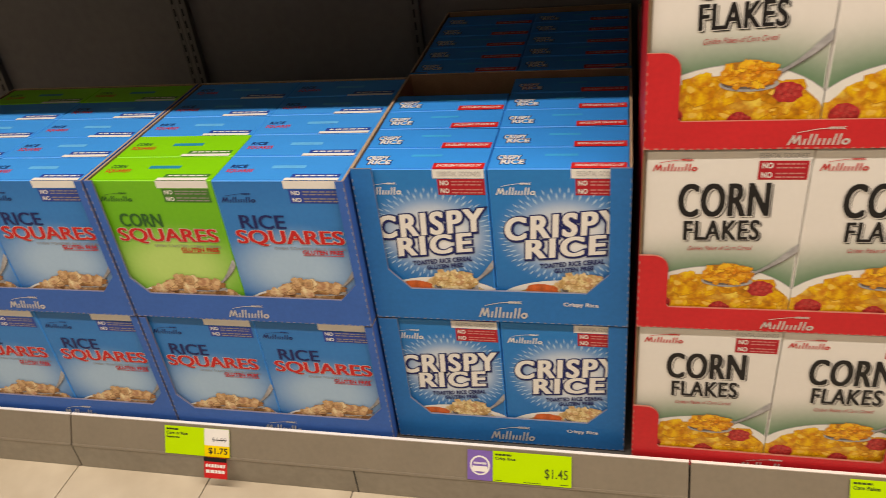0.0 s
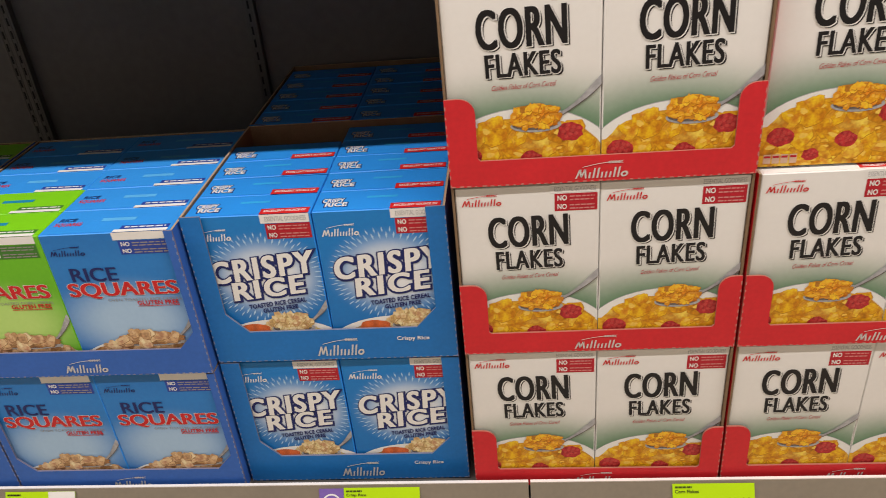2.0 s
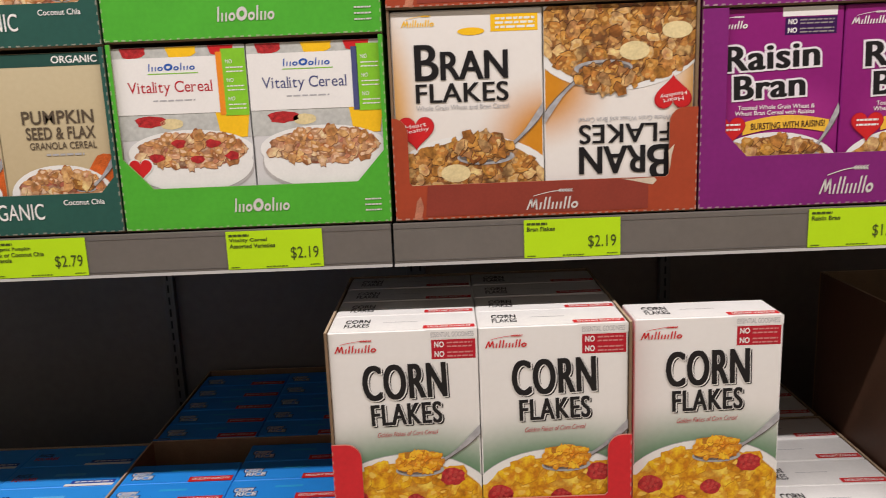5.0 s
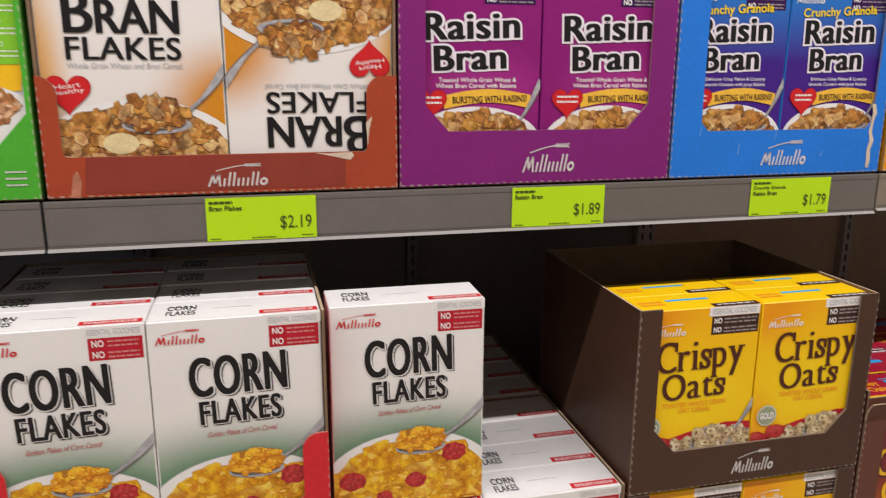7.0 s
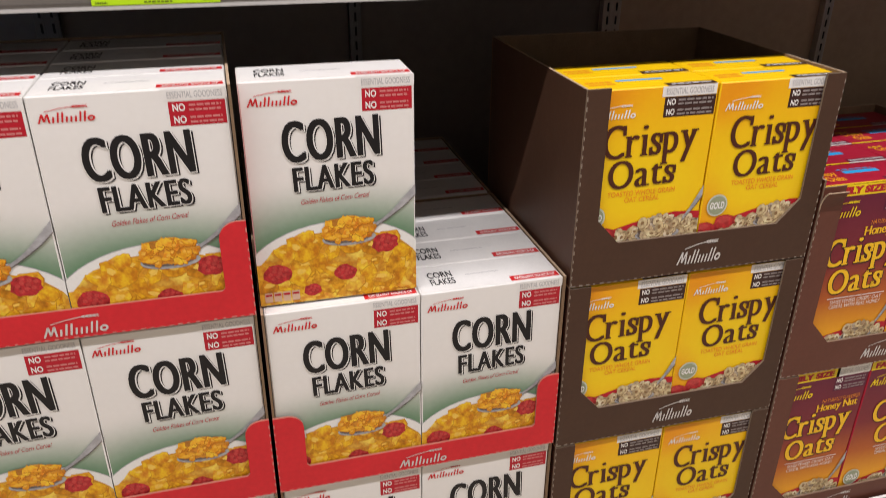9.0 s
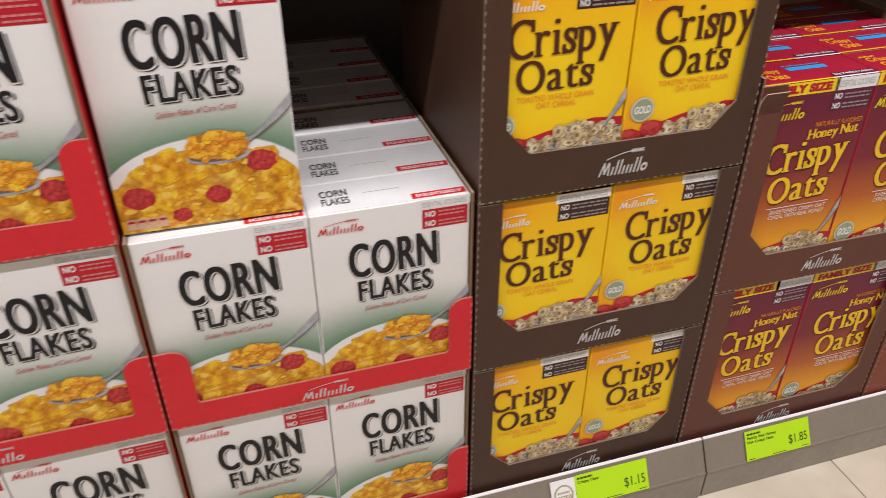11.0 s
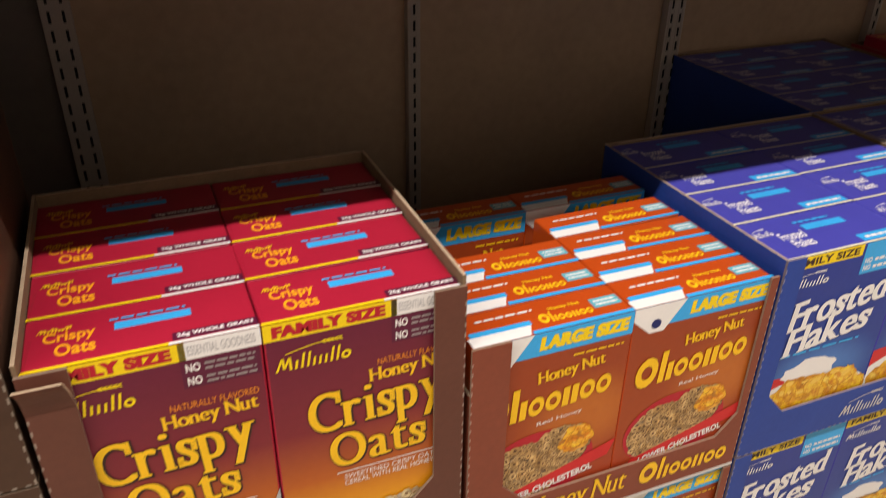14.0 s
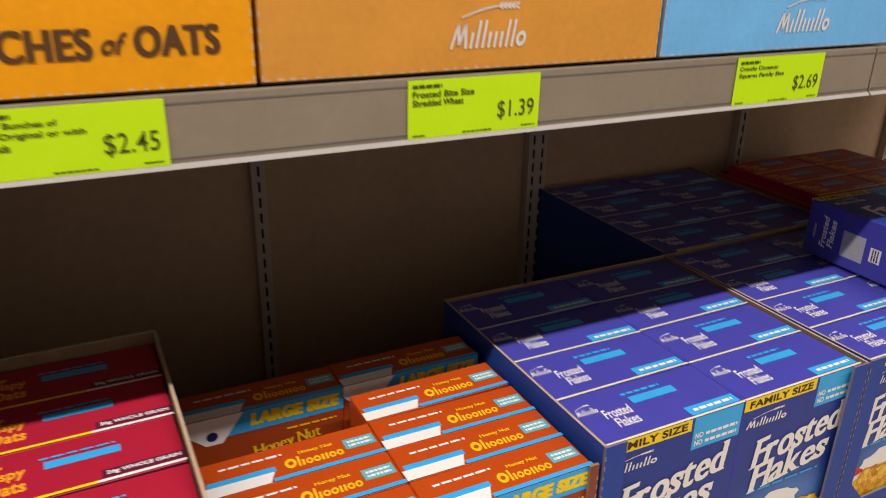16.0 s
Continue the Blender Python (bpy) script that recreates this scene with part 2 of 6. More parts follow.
# bed of the heap: piece material, shade between the pieces, size in metres, shape
FLAKY = {
    F_CORN: (pieces("corn_pieces", [(0.46, 0.15, 0.004), (0.74, 0.40, 0.015), (0.60, 0.26, 0.006), (0.78, 0.48, 0.05), (0.72, 0.38, 0.01), (0.66, 0.32, 0.008)]), flat("corn_shade", (0.50, 0.22, 0.008)), 0.0165, "flake"),
    F_HEAP: (pieces("corn_heap_pieces", [(0.62, 0.22, 0.006), (0.85, 0.46, 0.03), (0.74, 0.33, 0.01)]), flat("heap_shade", (0.42, 0.14, 0.004)), 0.0068, "flake"),
    F_RICE: (pieces("rice_pieces", [(0.62, 0.43, 0.18), (0.76, 0.60, 0.34), (0.54, 0.34, 0.12)]), flat("rice_shade", (0.38, 0.22, 0.08)), 0.0075, "flake"),
    F_SQ: (pieces("square_pieces", [(0.58, 0.36, 0.18), (0.74, 0.54, 0.33), (0.48, 0.27, 0.12), (0.66, 0.45, 0.25)]), flat("square_shade", (0.30, 0.16, 0.07)), 0.0125, "square"),
    F_OAT: (pieces("oat_pieces", [(0.62, 0.51, 0.30), (0.46, 0.35, 0.18), (0.74, 0.65, 0.46)]), flat("oat_shade", (0.24, 0.14, 0.06)), 0.0088, "ring"),
    F_RING: (pieces("honey_pieces", [(0.44, 0.26, 0.09), (0.56, 0.37, 0.16), (0.34, 0.19, 0.06)]), flat("honey_shade", (0.10, 0.04, 0.015)), 0.0058, "ring"),
    F_BRAN: (pieces("bran_pieces", [(0.32, 0.11, 0.025), (0.56, 0.28, 0.06), (0.42, 0.17, 0.035), (0.66, 0.44, 0.19), (0.25, 0.08, 0.02), (0.50, 0.25, 0.045)]), flat("bran_shade", (0.07, 0.024, 0.008)), 0.0100, "flake"),
    F_VITA: (pieces("vitality_pieces", [(0.50, 0.23, 0.07), (0.62, 0.37, 0.15), (0.42, 0.14, 0.045), (0.72, 0.53, 0.30), (0.48, 0.10, 0.05)]), flat("vitality_shade", (0.22, 0.09, 0.04)), 0.0085, "flake"),
    F_WHEAT: (pieces("wheat_pieces", [(0.56, 0.40, 0.22), (0.78, 0.72, 0.64), (0.40, 0.26, 0.11)]), flat("wheat_shade", (0.24, 0.16, 0.09)), 0.0170, "square"),
}

# printed light on the upper edge of each piece
GLINT = {k: flat(n + "_glint", c, 0.4, vary=0.12, scale=200) for k, n, c in (
    (F_CORN, "corn", (0.82, 0.54, 0.09)), (F_HEAP, "heap", (0.82, 0.46, 0.06)), (F_RICE, "rice", (0.80, 0.66, 0.40)), (F_SQ, "square", (0.70, 0.50, 0.29)),
    (F_BRAN, "bran", (0.62, 0.36, 0.11)), (F_VITA, "vitality", (0.74, 0.52, 0.34)))}

# ---- flat printing on cartons ----
LAYER = 0.00025
TEXTS = {}


# feet of serif letters: stem at the left or right edge, level, and which sides the foot reaches out to
FEET = {"r": ("Lb2", "Lxl"), "i": ("Lb2", "Lxl"), "p": ("Ld2", "Lxl"), "y": ("Lx2", "Rx2"), "n": ("Lb2", "Rb2", "Lxl"), "H": ("Lb2", "Lc2", "Rb2", "Rc2"),
        "N": ("Lb2", "Lcl", "Rc2"), "u": ("Lxl", "Rxl", "Rbr"), "a": ("Rbr",), "F": ("Lb2", "Lcl"), "l": ("Lb2", "Lcl"), "k": ("Lb2", "Lcl", "Rbr"), "d": ("Rbr", "Rcl")}


def glyph(s, bold, pitch=1.0):
    c = bpy.data.curves.new("lettering", "FONT")
    c.body, c.size, c.offset, c.resolution_u, c.space_character = s, 1.0, bold, 5, pitch
    ob = bpy.data.objects.new("lettering", c)
    me = bpy.data.meshes.new_from_object(ob)
    co, fs = [(v.co.x, v.co.y) for v in me.vertices], [tuple(p.vertices) for p in me.polygons]
    bpy.data.objects.remove(ob)
    bpy.data.curves.remove(c)
    bpy.data.meshes.remove(me)
    return co, fs


def serif_letters(s, bold, space, base):
    """A word set letter by letter, with feet and flags at the ends of the stems."""
    levels = {"b": 0.0 - base, "x": max(p[1] for p in glyph("x", base)[0]), "c": max(p[1] for p in glyph("H", base)[0]), "d": min(p[1] for p in glyph("p", base)[0])}
    stem = max(p[0] for p in glyph("l", base)[0]) - min(p[0] for p in glyph("l", base)[0])
    pen, co, fs, foot, reach, more = 0.0, [], [], 0.034, 0.045, bold - base
    for ch in s:
        if ch == " ":
            pen += 0.25
            continue
        gc, gf = glyph(ch, bold)
        plain = glyph(ch, base)[0]
        x0, x1 = min(p[0] for p in plain), max(p[0] for p in plain)
        n = len(co)
        co += [(pen + x - x0, y) for x, y in gc]
        fs += [tuple(n + i for i in f) for f in gf]
        w = x1 - x0
        quads = []
        for side, level, way in FEET.get(ch, ()):
            a = pen if side == "L" else pen + w - stem
            b = a + stem
            y0 = levels[level] - (foot if level in "xc" else 0)
            if way in "2l":
                quads.append((a - reach, y0, a, y0 + foot))
            if way in "2r":
                quads.append((b, y0, b + reach, y0 + foot))
        top = levels["c" if ch == "C" else "x"]
        if ch in "Cs":
            quads.append((pen + w - 0.012, top - 0.21, pen + w + 0.022, top - 0.01))
        if ch == "s":
            quads.append((pen - 0.022, 0.0, pen + 0.012, 0.17))
        for qx0, qy0, qx1, qy1 in quads:
            n = len(co)
            co += [(qx0 - more, qy0 - more), (qx1 + more, qy0 - more), (qx1 + more, qy1 + more), (qx0 - more, qy1 + more)]
            fs.append((n, n + 1, n + 2, n + 3))
        pen += w + (0.10 if ch in "ripnHNu" else 0.065) + space
    return co, fs


def letters(s, bold=0.0, serif=False, space=0.0, base=None):
    """The outlines of a word as a filled mesh; the word set with the weight base fills a 1 x 1 box."""
    base = bold if base is None else base
    key = (s, bold, serif, space, base)
    if key in TEXTS:
        return TEXTS[key]
    if serif:
        co, fs = serif_letters(s, bold, space, base)
        core = serif_letters(s, base, space, base)[0]
    else:
        co, fs = glyph(s, bold, 1.0 + base * 1.2 + space)
        core = glyph(s, base, 1.0 + base * 1.2 + space)[0]
    x0, x1 = min(p[0] for p in core), max(p[0] for p in core)
    y0, y1 = min(p[1] for p in core), max(p[1] for p in core)
    TEXTS[key] = ([((x - x0) / (x1 - x0), (y - y0) / (y1 - y0)) for x, y in co], fs)
    return TEXTS[key]


def clip(poly, w, h):
    """Cuts a polygon off at the edges of a face."""
    for axis, lim, sign in ((0, 0, 1), (0, w, -1), (1, 0, 1), (1, h, -1)):
        out = []
        for i, q in enumerate(poly):
            p = poly[i - 1]
            a, b = (p[axis] - lim) * sign, (q[axis] - lim) * sign
            if a * b < 0:
                t = a / (a - b)
                out.append((p[0] + (q[0] - p[0]) * t, p[1] + (q[1] - p[1]) * t))
            if b >= 0:
                out.append(q)
        poly = out
        if len(poly) < 3:
            return []
    return poly


SINGLE = ("berry", "banana", "fruit", "banner", "top_strip", "flap_tab", "size_band", "corner_flash")
FINE = ("small_print", "burst", "perforation", "mark", "logo", "brand_line", "flap_print", "cereal")


class Sheet:
    """Printing on one face w wide and h high; place() turns (u, v, height above the face) into a point of the thing."""

    def __init__(self, w, h, place):
        self.w, self.h, self.place, self.items, self.count = w, h, place, {}, 0

    def add(self, part, mat, pts, faces, layer):
        if part in SINGLE:
            self.count += 1
        vs, fs = self.items.setdefault((part, mat, self.count if part in SINGLE else 0), ([], []))
        n = len(vs)
        vs.extend(self.place(u, v, layer * LAYER) for u, v in pts)
        fs.extend(tuple(n + i for i in f) for f in faces)

    def poly(self, part, mat, pts, layer=1, cut=True):
        pts = [(u * self.w, v * self.h) for u, v in pts]
        if cut:
            pts = clip(pts, self.w, self.h)
        if len(pts) > 2:
            self.add(part, mat, pts, [tuple(range(len(pts)))], layer)

    def rect(self, part, mat, u0, v0, u1, v1, layer=1):
        self.poly(part, mat, [(u0, v0), (u1, v0), (u1, v1), (u0, v1)], layer)

    def oval(self, part, mat, cu, cv, ru, rv, layer=1, n=36, rough=0.0, seed=1):
        r = random.Random(seed)
        k = [1 + rough * (r.random() - 0.5) for _ in range(n)]
        if mat in FLAKY:
            self.heap(mat, cu, cv, ru, rv, layer, seed)
        self.poly(part, mat, [(cu + ru * k[i] * math.cos(2 * math.pi * i / n), cv + rv * k[i] * math.sin(2 * math.pi * i / n)) for i in range(n)], layer)

    def heap(self, mat, cu, cv, ru, rv, layer, seed):
        """Strews overlapping printed pieces over an oval bed, each with a darker rim under it."""
        top, shade, size, shape = FLAKY[mat]
        r = random.Random(seed * 31 + 7)
        n = min(260, int(2.3 * math.pi * ru * rv * self.w * self.h / size ** 2 / (1.6 if shape == "ring" else 2.0)))
        for i in range(n):
            a, q = r.uniform(0, 2 * math.pi), math.sqrt(r.random()) * 0.97
            x, y = (cu + ru * q * math.cos(a)) * self.w, (cv + rv * q * math.sin(a)) * self.h
            if not (-size < x < self.w + size and -size < y < self.h + size):
                continue
            s, flat_y, turn = size * r.uniform(0.75, 1.25), r.uniform(0.42, 0.88), r.uniform(0, math.pi)
            m = 10 if shape == "flake" else 8
            ring = []
            for j in range(m):
                b = 2 * math.pi * j / m
                if shape == "square":
                    b = math.pi / 4 + (j // 2) * math.pi / 2 + (0.16 if j % 2 else -0.16)
                rad = s * (r.uniform(0.60, 1.18) if shape == "flake" else 1.0)
                px, py = rad * math.cos(b), rad * flat_y * math.sin(b)
                ring.append((px * math.cos(turn) - py * math.sin(turn), px * math.sin(turn) + py * math.cos(turn)))
            lift = layer + 0.1 + 0.85 * i / n
            for mt, k, dx, dy, up in ((shade, 1.05, 0.0003, -0.0006, 0.0), (top, 1.0, 0, 0, 0.4 / n)):
                pts = [((x + dx + k * px) / self.w, (y + dy + k * py) / self.h) for px, py in ring]
                self.poly("flake_print" if mt is top else "shade_print", mt, pts, lift + up)
            if mat in GLINT and r.random() < 0.6:
                k0, ox, oy = r.uniform(0.35, 0.6), r.uniform(-0.15, 0.15) * s, r.uniform(0.1, 0.3) * s * flat_y
                self.poly("flake_print", GLINT[mat], [((x + ox + k0 * px) / self.w, (y + oy + 0.7 * k0 * py) / self.h) for px, py in ring], lift + 0.7 / n)
            if shape == "ring":
                self.poly("shade_print", shade, [((x + 0.36 * px) / self.w, (y + 0.36 * py) / self.h) for px, py in ring], lift + 0.7 / n)

    def word(self, part, mat, s, u0, v0, u1, v1, layer=3, bold=0.02, turn=0.0, slant=0.0, grow=0.0, shift=(0, 0), cut=False, serif=False, wide=0.0, space=0.0, base=None):
        """A word fitted into a box; wide, in metres, thickens its upright strokes, as in condensed bold or contrasted type."""
        co, fs = letters(s, bold, serif, space, base)
        W, H = (u1 - u0) * self.w - wide, (v1 - v0) * self.h
        c, d = math.cos(radians(turn)), math.sin(radians(turn))
        if not cut and len(s) > 2:
            self.count += 1
        part_key = self.count if len(s) > 2 or part in SINGLE else 0
        for j, side in enumerate((0,) if not wide else (-0.5, 0, 0.5)):
            out = []
            for x, y in co:
                a, b = (x - 0.5) * (W + 2 * grow) + (y - 0.5) * H * slant + side * wide, (y - 0.5) * (H + 2 * grow)
                out.append(((u0 + u1) / 2 * self.w + a * c - b * d + shift[0], (v0 + v1) / 2 * self.h + a * d + b * c + shift[1]))
            up = layer + 0.11 * j
            if cut:
                for f in fs:
                    p = clip([out[i] for i in f], self.w, self.h)
                    if p:
                        self.add(part, mat, p, [tuple(range(len(p)))], up)
                continue
            vs, fs0 = self.items.setdefault((part, mat, part_key), ([], []))
            n = len(vs)
            vs.extend(self.place(u, v, up * LAYER) for u, v in out)
            fs0.extend(tuple(n + i for i in f) for f in fs)

    def logo(self, mat, u0, v0, u1, v1, layer=3, part="logo"):
        """A plain stand-in for a script mark: slanted strokes under an arc with an ear of grain."""
        grow = 0.04 * (u1 - u0)
        u0, u1, v0, v1 = u0 - grow, u1 + grow, v0 + 0.06 * (v1 - v0), v1 - 0.06 * (v1 - v0)
        W, H = u1 - u0, v1 - v0
        self.strokes(part, mat, u0, v0, u1, v0 + 0.62 * H, "Msttssstto", layer)
        up, dn = [], []
        for i in range(13):
            a = i / 12
            x, y = u0 + W * (0.15 + 0.7 * a), v0 + H * (0.68 + 0.24 * math.sin(a * math.pi * 0.62))
            up.append((x, y + H * 0.028)), dn.append((x, y - H * 0.012))
        self.poly(part, mat, up + dn[::-1], layer)
        for i in range(5):
            x, y = u0 + W * (0.62 + 0.055 * i), v0 + H * 0.93
            for sg in (1, -1):
                self.poly(part, mat, [(x, y), (x + 0.05 * W, y + sg * 0.02 * H), (x + 0.07 * W, y + sg * 0.09 * H), (x + 0.02 * W, y + sg * 0.05 * H)], layer)

    def strokes(self, part, mat, u0, v0, u1, v1, pattern, layer=3, rise=0.0, slant=0.18, fat=0.0165):
        """A plain stand-in for a written mark: slanted bars, peaks and rings."""
        wide = {"M": 3.0, "s": 1.0, "t": 1.0, "o": 1.9, "O": 3.0}
        unit = (u1 - u0) / sum(wide[c] for c in pattern)
        W, H, w = u1 - u0, v1 - v0, fat * (u1 - u0)
        x = u0

        def bar(xa, ya, xb, yb):
            pts = []
            for px, py in ((xa - w, ya), (xa + w, ya), (xb + w, yb), (xb - w, yb)):
                pts.append((px + slant * H * py * self.h / self.w, v0 + H * py + rise * (px - u0) / W))
            self.poly(part, mat, pts, layer)

        for c in pattern:
            n = unit * wide[c]
            if c == "M":
                for k, (ya, yb) in enumerate(((0.0, 0.9), (0.9, 0.12), (0.12, 0.9), (0.9, 0.0))):
                    bar(x + n * (0.1 + 0.2 * k), ya, x + n * (0.3 + 0.2 * k), yb)
            elif c in "st":
                bar(x + n / 2, 0.0, x + n / 2, 1.0 if c == "t" else 0.58)
            else:
                top = 0.95 if c == "O" else 0.58
                ring = [(math.cos(i * math.pi / 7), math.sin(i * math.pi / 7)) for i in range(15)]
                for (ca, sa), (cb, sb) in zip(ring, ring[1:]):
                    pts = []
                    for k, cc, ss in ((0.46, ca, sa), (0.46, cb, sb), (0.22, cb, sb), (0.22, ca, sa)):
                        py = top * (0.5 + (k + 0.04 * (k > 0.3)) * ss)
                        px = x + n * (0.5 + k * cc)
                        pts.append((px + slant * H * py * self.h / self.w, v0 + H * py + rise * (px - u0) / W))
                    self.poly(part, mat, pts, layer)
            x += n

    def scribble(self, part, mat, u0, v0, u1, v1, amp, layer=3, rise=0.0, thick=0.019):
        """A plain wavy line in place of a written mark."""
        W, H = u1 - u0, v1 - v0
        n, step = 9, 0.93 / len(amp)
        path = []
        for k in range(len(amp)):
            for i in range(n):
                a = math.sin(math.pi * i / n)
                path.append((u0 + W * (0.02 + 0.16 * amp[k] * a + (k + i / n) * step), v0 + H * (0.03 + amp[k] * a) + rise * (k + i / n) * step))
        for p, q in zip(path, path[1:]):
            w = thick * W
            self.poly(part, mat, [(p[0] - w, p[1]), (p[0] + w, p[1]), (q[0] + w, q[1]), (q[0] - w, q[1])], layer)

    def bars(self, part, mat, u0, v0, u1, v1, rows=1, layer=3, seed=3, fill=0.55):
        """Print too small to read: rows of short bars."""
        r = random.Random(seed)
        part = part if part in FINE else part + "_print"
        hh = (v1 - v0) / rows
        for k in range(rows):
            u, b = u0, v1 - (k + 1) * hh
            while u < u1:
                n = min((u1 - u0) * r.uniform(0.08, 0.24), u1 - u)
                self.poly(part, mat, [(u, b + hh * 0.2), (u + n, b + hh * 0.2), (u + n, b + hh * (0.2 + fill)), (u, b + hh * (0.2 + fill))], layer)
                u += n + (u1 - u0) * 0.035

    def heart(self, part, mat, cu, cv, size, layer=3):
        pts = []
        for i in range(40):
            t = 2 * math.pi * i / 40
            x, y = 16 * math.sin(t) ** 3, 13 * math.cos(t) - 5 * math.cos(2 * t) - 2 * math.cos(3 * t) - math.cos(4 * t)
            pts.append((cu + x / 34 * size / self.w, cv + y / 34 * size / self.h))
        self.poly(part, mat, pts, layer)

    def spoon(self, tip, end, mat_heap, seed=1, heap=(0.15, 0.075)):
        """A printed spoon with its heap: tip is the bowl of the spoon, end the handle's end."""
        dx, dy = end[0] - tip[0], end[1] - tip[1]
        up, dn = [], []
        for i in range(9):
            a = i / 8
            x, y = tip[0] + dx * a, tip[1] + dy * a - 0.10 * dy * math.sin(a * math.pi)
            w = 0.009 - 0.005 * math.sin(min(1, a * 1.4) * math.pi) + 0.008 * a
            up.append((x - w * 0.6, y + w)), dn.append((x + w * 0.6, y - w))
        self.poly("spoon", SILVER, up + dn[::-1], 5)
        cu, cv = tip[0] - heap[0] * 0.8, tip[1] - heap[1] * 0.55
        self.oval("spoon", SILVER, cu, cv, heap[0] * 1.08, heap[1] * 0.55, 5)
        self.oval("spoon_shadow", SPOON_DARK, cu - heap[0] * 0.05, cv + heap[1] * 0.05, heap[0] * 0.95, heap[1] * 0.42, 5.4)
        edge = [(x + 0.004, y - 0.003) for x, y in dn]
        self.poly("spoon_shadow", SPOON_DARK, dn + edge[::-1], 5.4)
        self.oval("spoonful", mat_heap, tip[0] - heap[0] * 0.8, tip[1] + heap[1] * 0.15, heap[0], heap[1], 6, 40, 0.28, seed)

    def make(self, parent):
        for (name, mat, _), (vs, fs) in self.items.items():
            me = bpy.data.meshes.new(name)
            me.from_pydata(vs, [], fs)
            me.materials.append(mat)
            ob = new(name, me)
            ob.parent = parent
            if name in FINE or name.endswith("_print"):
                tagged(ob, kind="stuff")
        return parent


def solid(name, boxes, mats, parent=None, bevel=0.0):
    """One mesh of blocks (x0, y0, z0, x1, y1, z1, material number)."""
    bm = bmesh.new()
    for x0, y0, z0, x1, y1, z1, k in boxes:
        vs = [bm.verts.new(p) for p in ((x0, y0, z0), (x1, y0, z0), (x1, y1, z0), (x0, y1, z0), (x0, y0, z1), (x1, y0, z1), (x1, y1, z1), (x0, y1, z1))]
        for f in ((3, 2, 1, 0), (4, 5, 6, 7), (0, 1, 5, 4), (1, 2, 6, 5), (2, 3, 7, 6), (3, 0, 4, 7)):
            bm.faces.new([vs[i] for i in f]).material_index = k
    if bevel:
        bmesh.ops.bevel(bm, geom=bm.edges[:], offset=bevel, segments=2, affect="EDGES", profile=0.6)
    me = bpy.data.meshes.new(name)
    bm.to_mesh(me)
    bm.free()
    for m in mats:
        me.materials.append(m)
    ob = new(name, me)
    ob.parent = parent
    return ob


def slab(name, outline, y0, y1, mats, parent=None, place=None):
    """An upright board of the given outline (x, z) between two depths; the first material on its faces, the second on its edges."""
    bm = bmesh.new()
    a = [bm.verts.new((x, y0, z)) for x, z in outline]
    b = [bm.verts.new((x, y1, z)) for x, z in outline]
    bm.faces.new(a).material_index = 0
    bm.faces.new(b[::-1]).material_index = len(mats) - 1
    n = len(a)
    for i in range(n):
        bm.faces.new((a[i - 1], b[i - 1], b[i], a[i])).material_index = len(mats) - 1
    bmesh.ops.recalc_face_normals(bm, faces=bm.faces[:])
    me = bpy.data.meshes.new(name)
    bm.to_mesh(me)
    bm.free()
    for m in mats:
        me.materials.append(m)
    ob = new(name, me)
    ob.parent = parent
    return ob


# ---- cartons ----
def carton_body(name, W, H, D, side, front):
    """A folded carton: rounded long edges, glued top flap standing a little proud, printed front."""
    bm = bmesh.new()
    e = 0.0016
    ring = [(e, 0), (W - e, 0), (W, e), (W, D - e), (W - e, D), (e, D), (0, D - e), (0, e)]
    lo = [bm.verts.new((x, y, 0)) for x, y in ring]
    hi = [bm.verts.new((x, y, H - 0.0012)) for x, y in ring]
    tp = [bm.verts.new((min(max(x, 0.0012), W - 0.0012), min(max(y, 0.0012), D - 0.0012), H)) for x, y in ring]
    n = len(ring)
    for i in range(n):
        j = (i + 1) % n
        bm.faces.new((lo[i], lo[j], hi[j], hi[i])).material_index = 1 if i == 0 else 0
        bm.faces.new((hi[i], hi[j], tp[j], tp[i]))
    bm.faces.new(tp), bm.faces.new(lo[::-1])
    x0, x1, y0, y1, z1 = 0.003, W - 0.003, 0.0022, D * 0.60, H + 0.0007
    a = [bm.verts.new((x, y, H)) for x, y in ((x0, y0), (x1, y0), (x1, y1), (x0, y1))]
    b = [bm.verts.new((x, y, z1)) for x, y in ((x0, y0), (x1, y0), (x1 - 0.004, y1), (x0 + 0.004, y1))]
    bm.faces.new(b)
    for i in range(4):
        bm.faces.new((a[i], a[(i + 1) % 4], b[(i + 1) % 4], b[i]))
    me = bpy.data.meshes.new(name)
    bm.to_mesh(me)
    bm.free()
    me.materials.append(side), me.materials.append(front)
    return new(name, me)


def sheets(W, H, D):
    return (Sheet(W, H, lambda u, v, k: (u, -k, v)), Sheet(W, D, lambda u, v, k: (u, v, H + 0.0007 + k)))


def no_list(f, u0, v0, u1, v1, ink, pale=WHITE):
    """The panel of small print under the top edge: two short words and faint lines."""
    f.rect("banner", ink, u0, v0, u1, v1, 1)
    h = (v1 - v0) / 2
    for k in (0, 1):
        f.word("small_print", pale, "NO", u0 + 0.02, v0 + h * k + h * 0.2, u0 + 0.085, v0 + h * k + h * 0.82, 2, 0.03)
        f.bars("small_print", ROSE if ink is CRIMSON else ASH, u0 + 0.105, v0 + h * k + h * 0.12, u1 - 0.02, v0 + h * k + h * 0.9, 2, 2, 5 + k, 0.42)


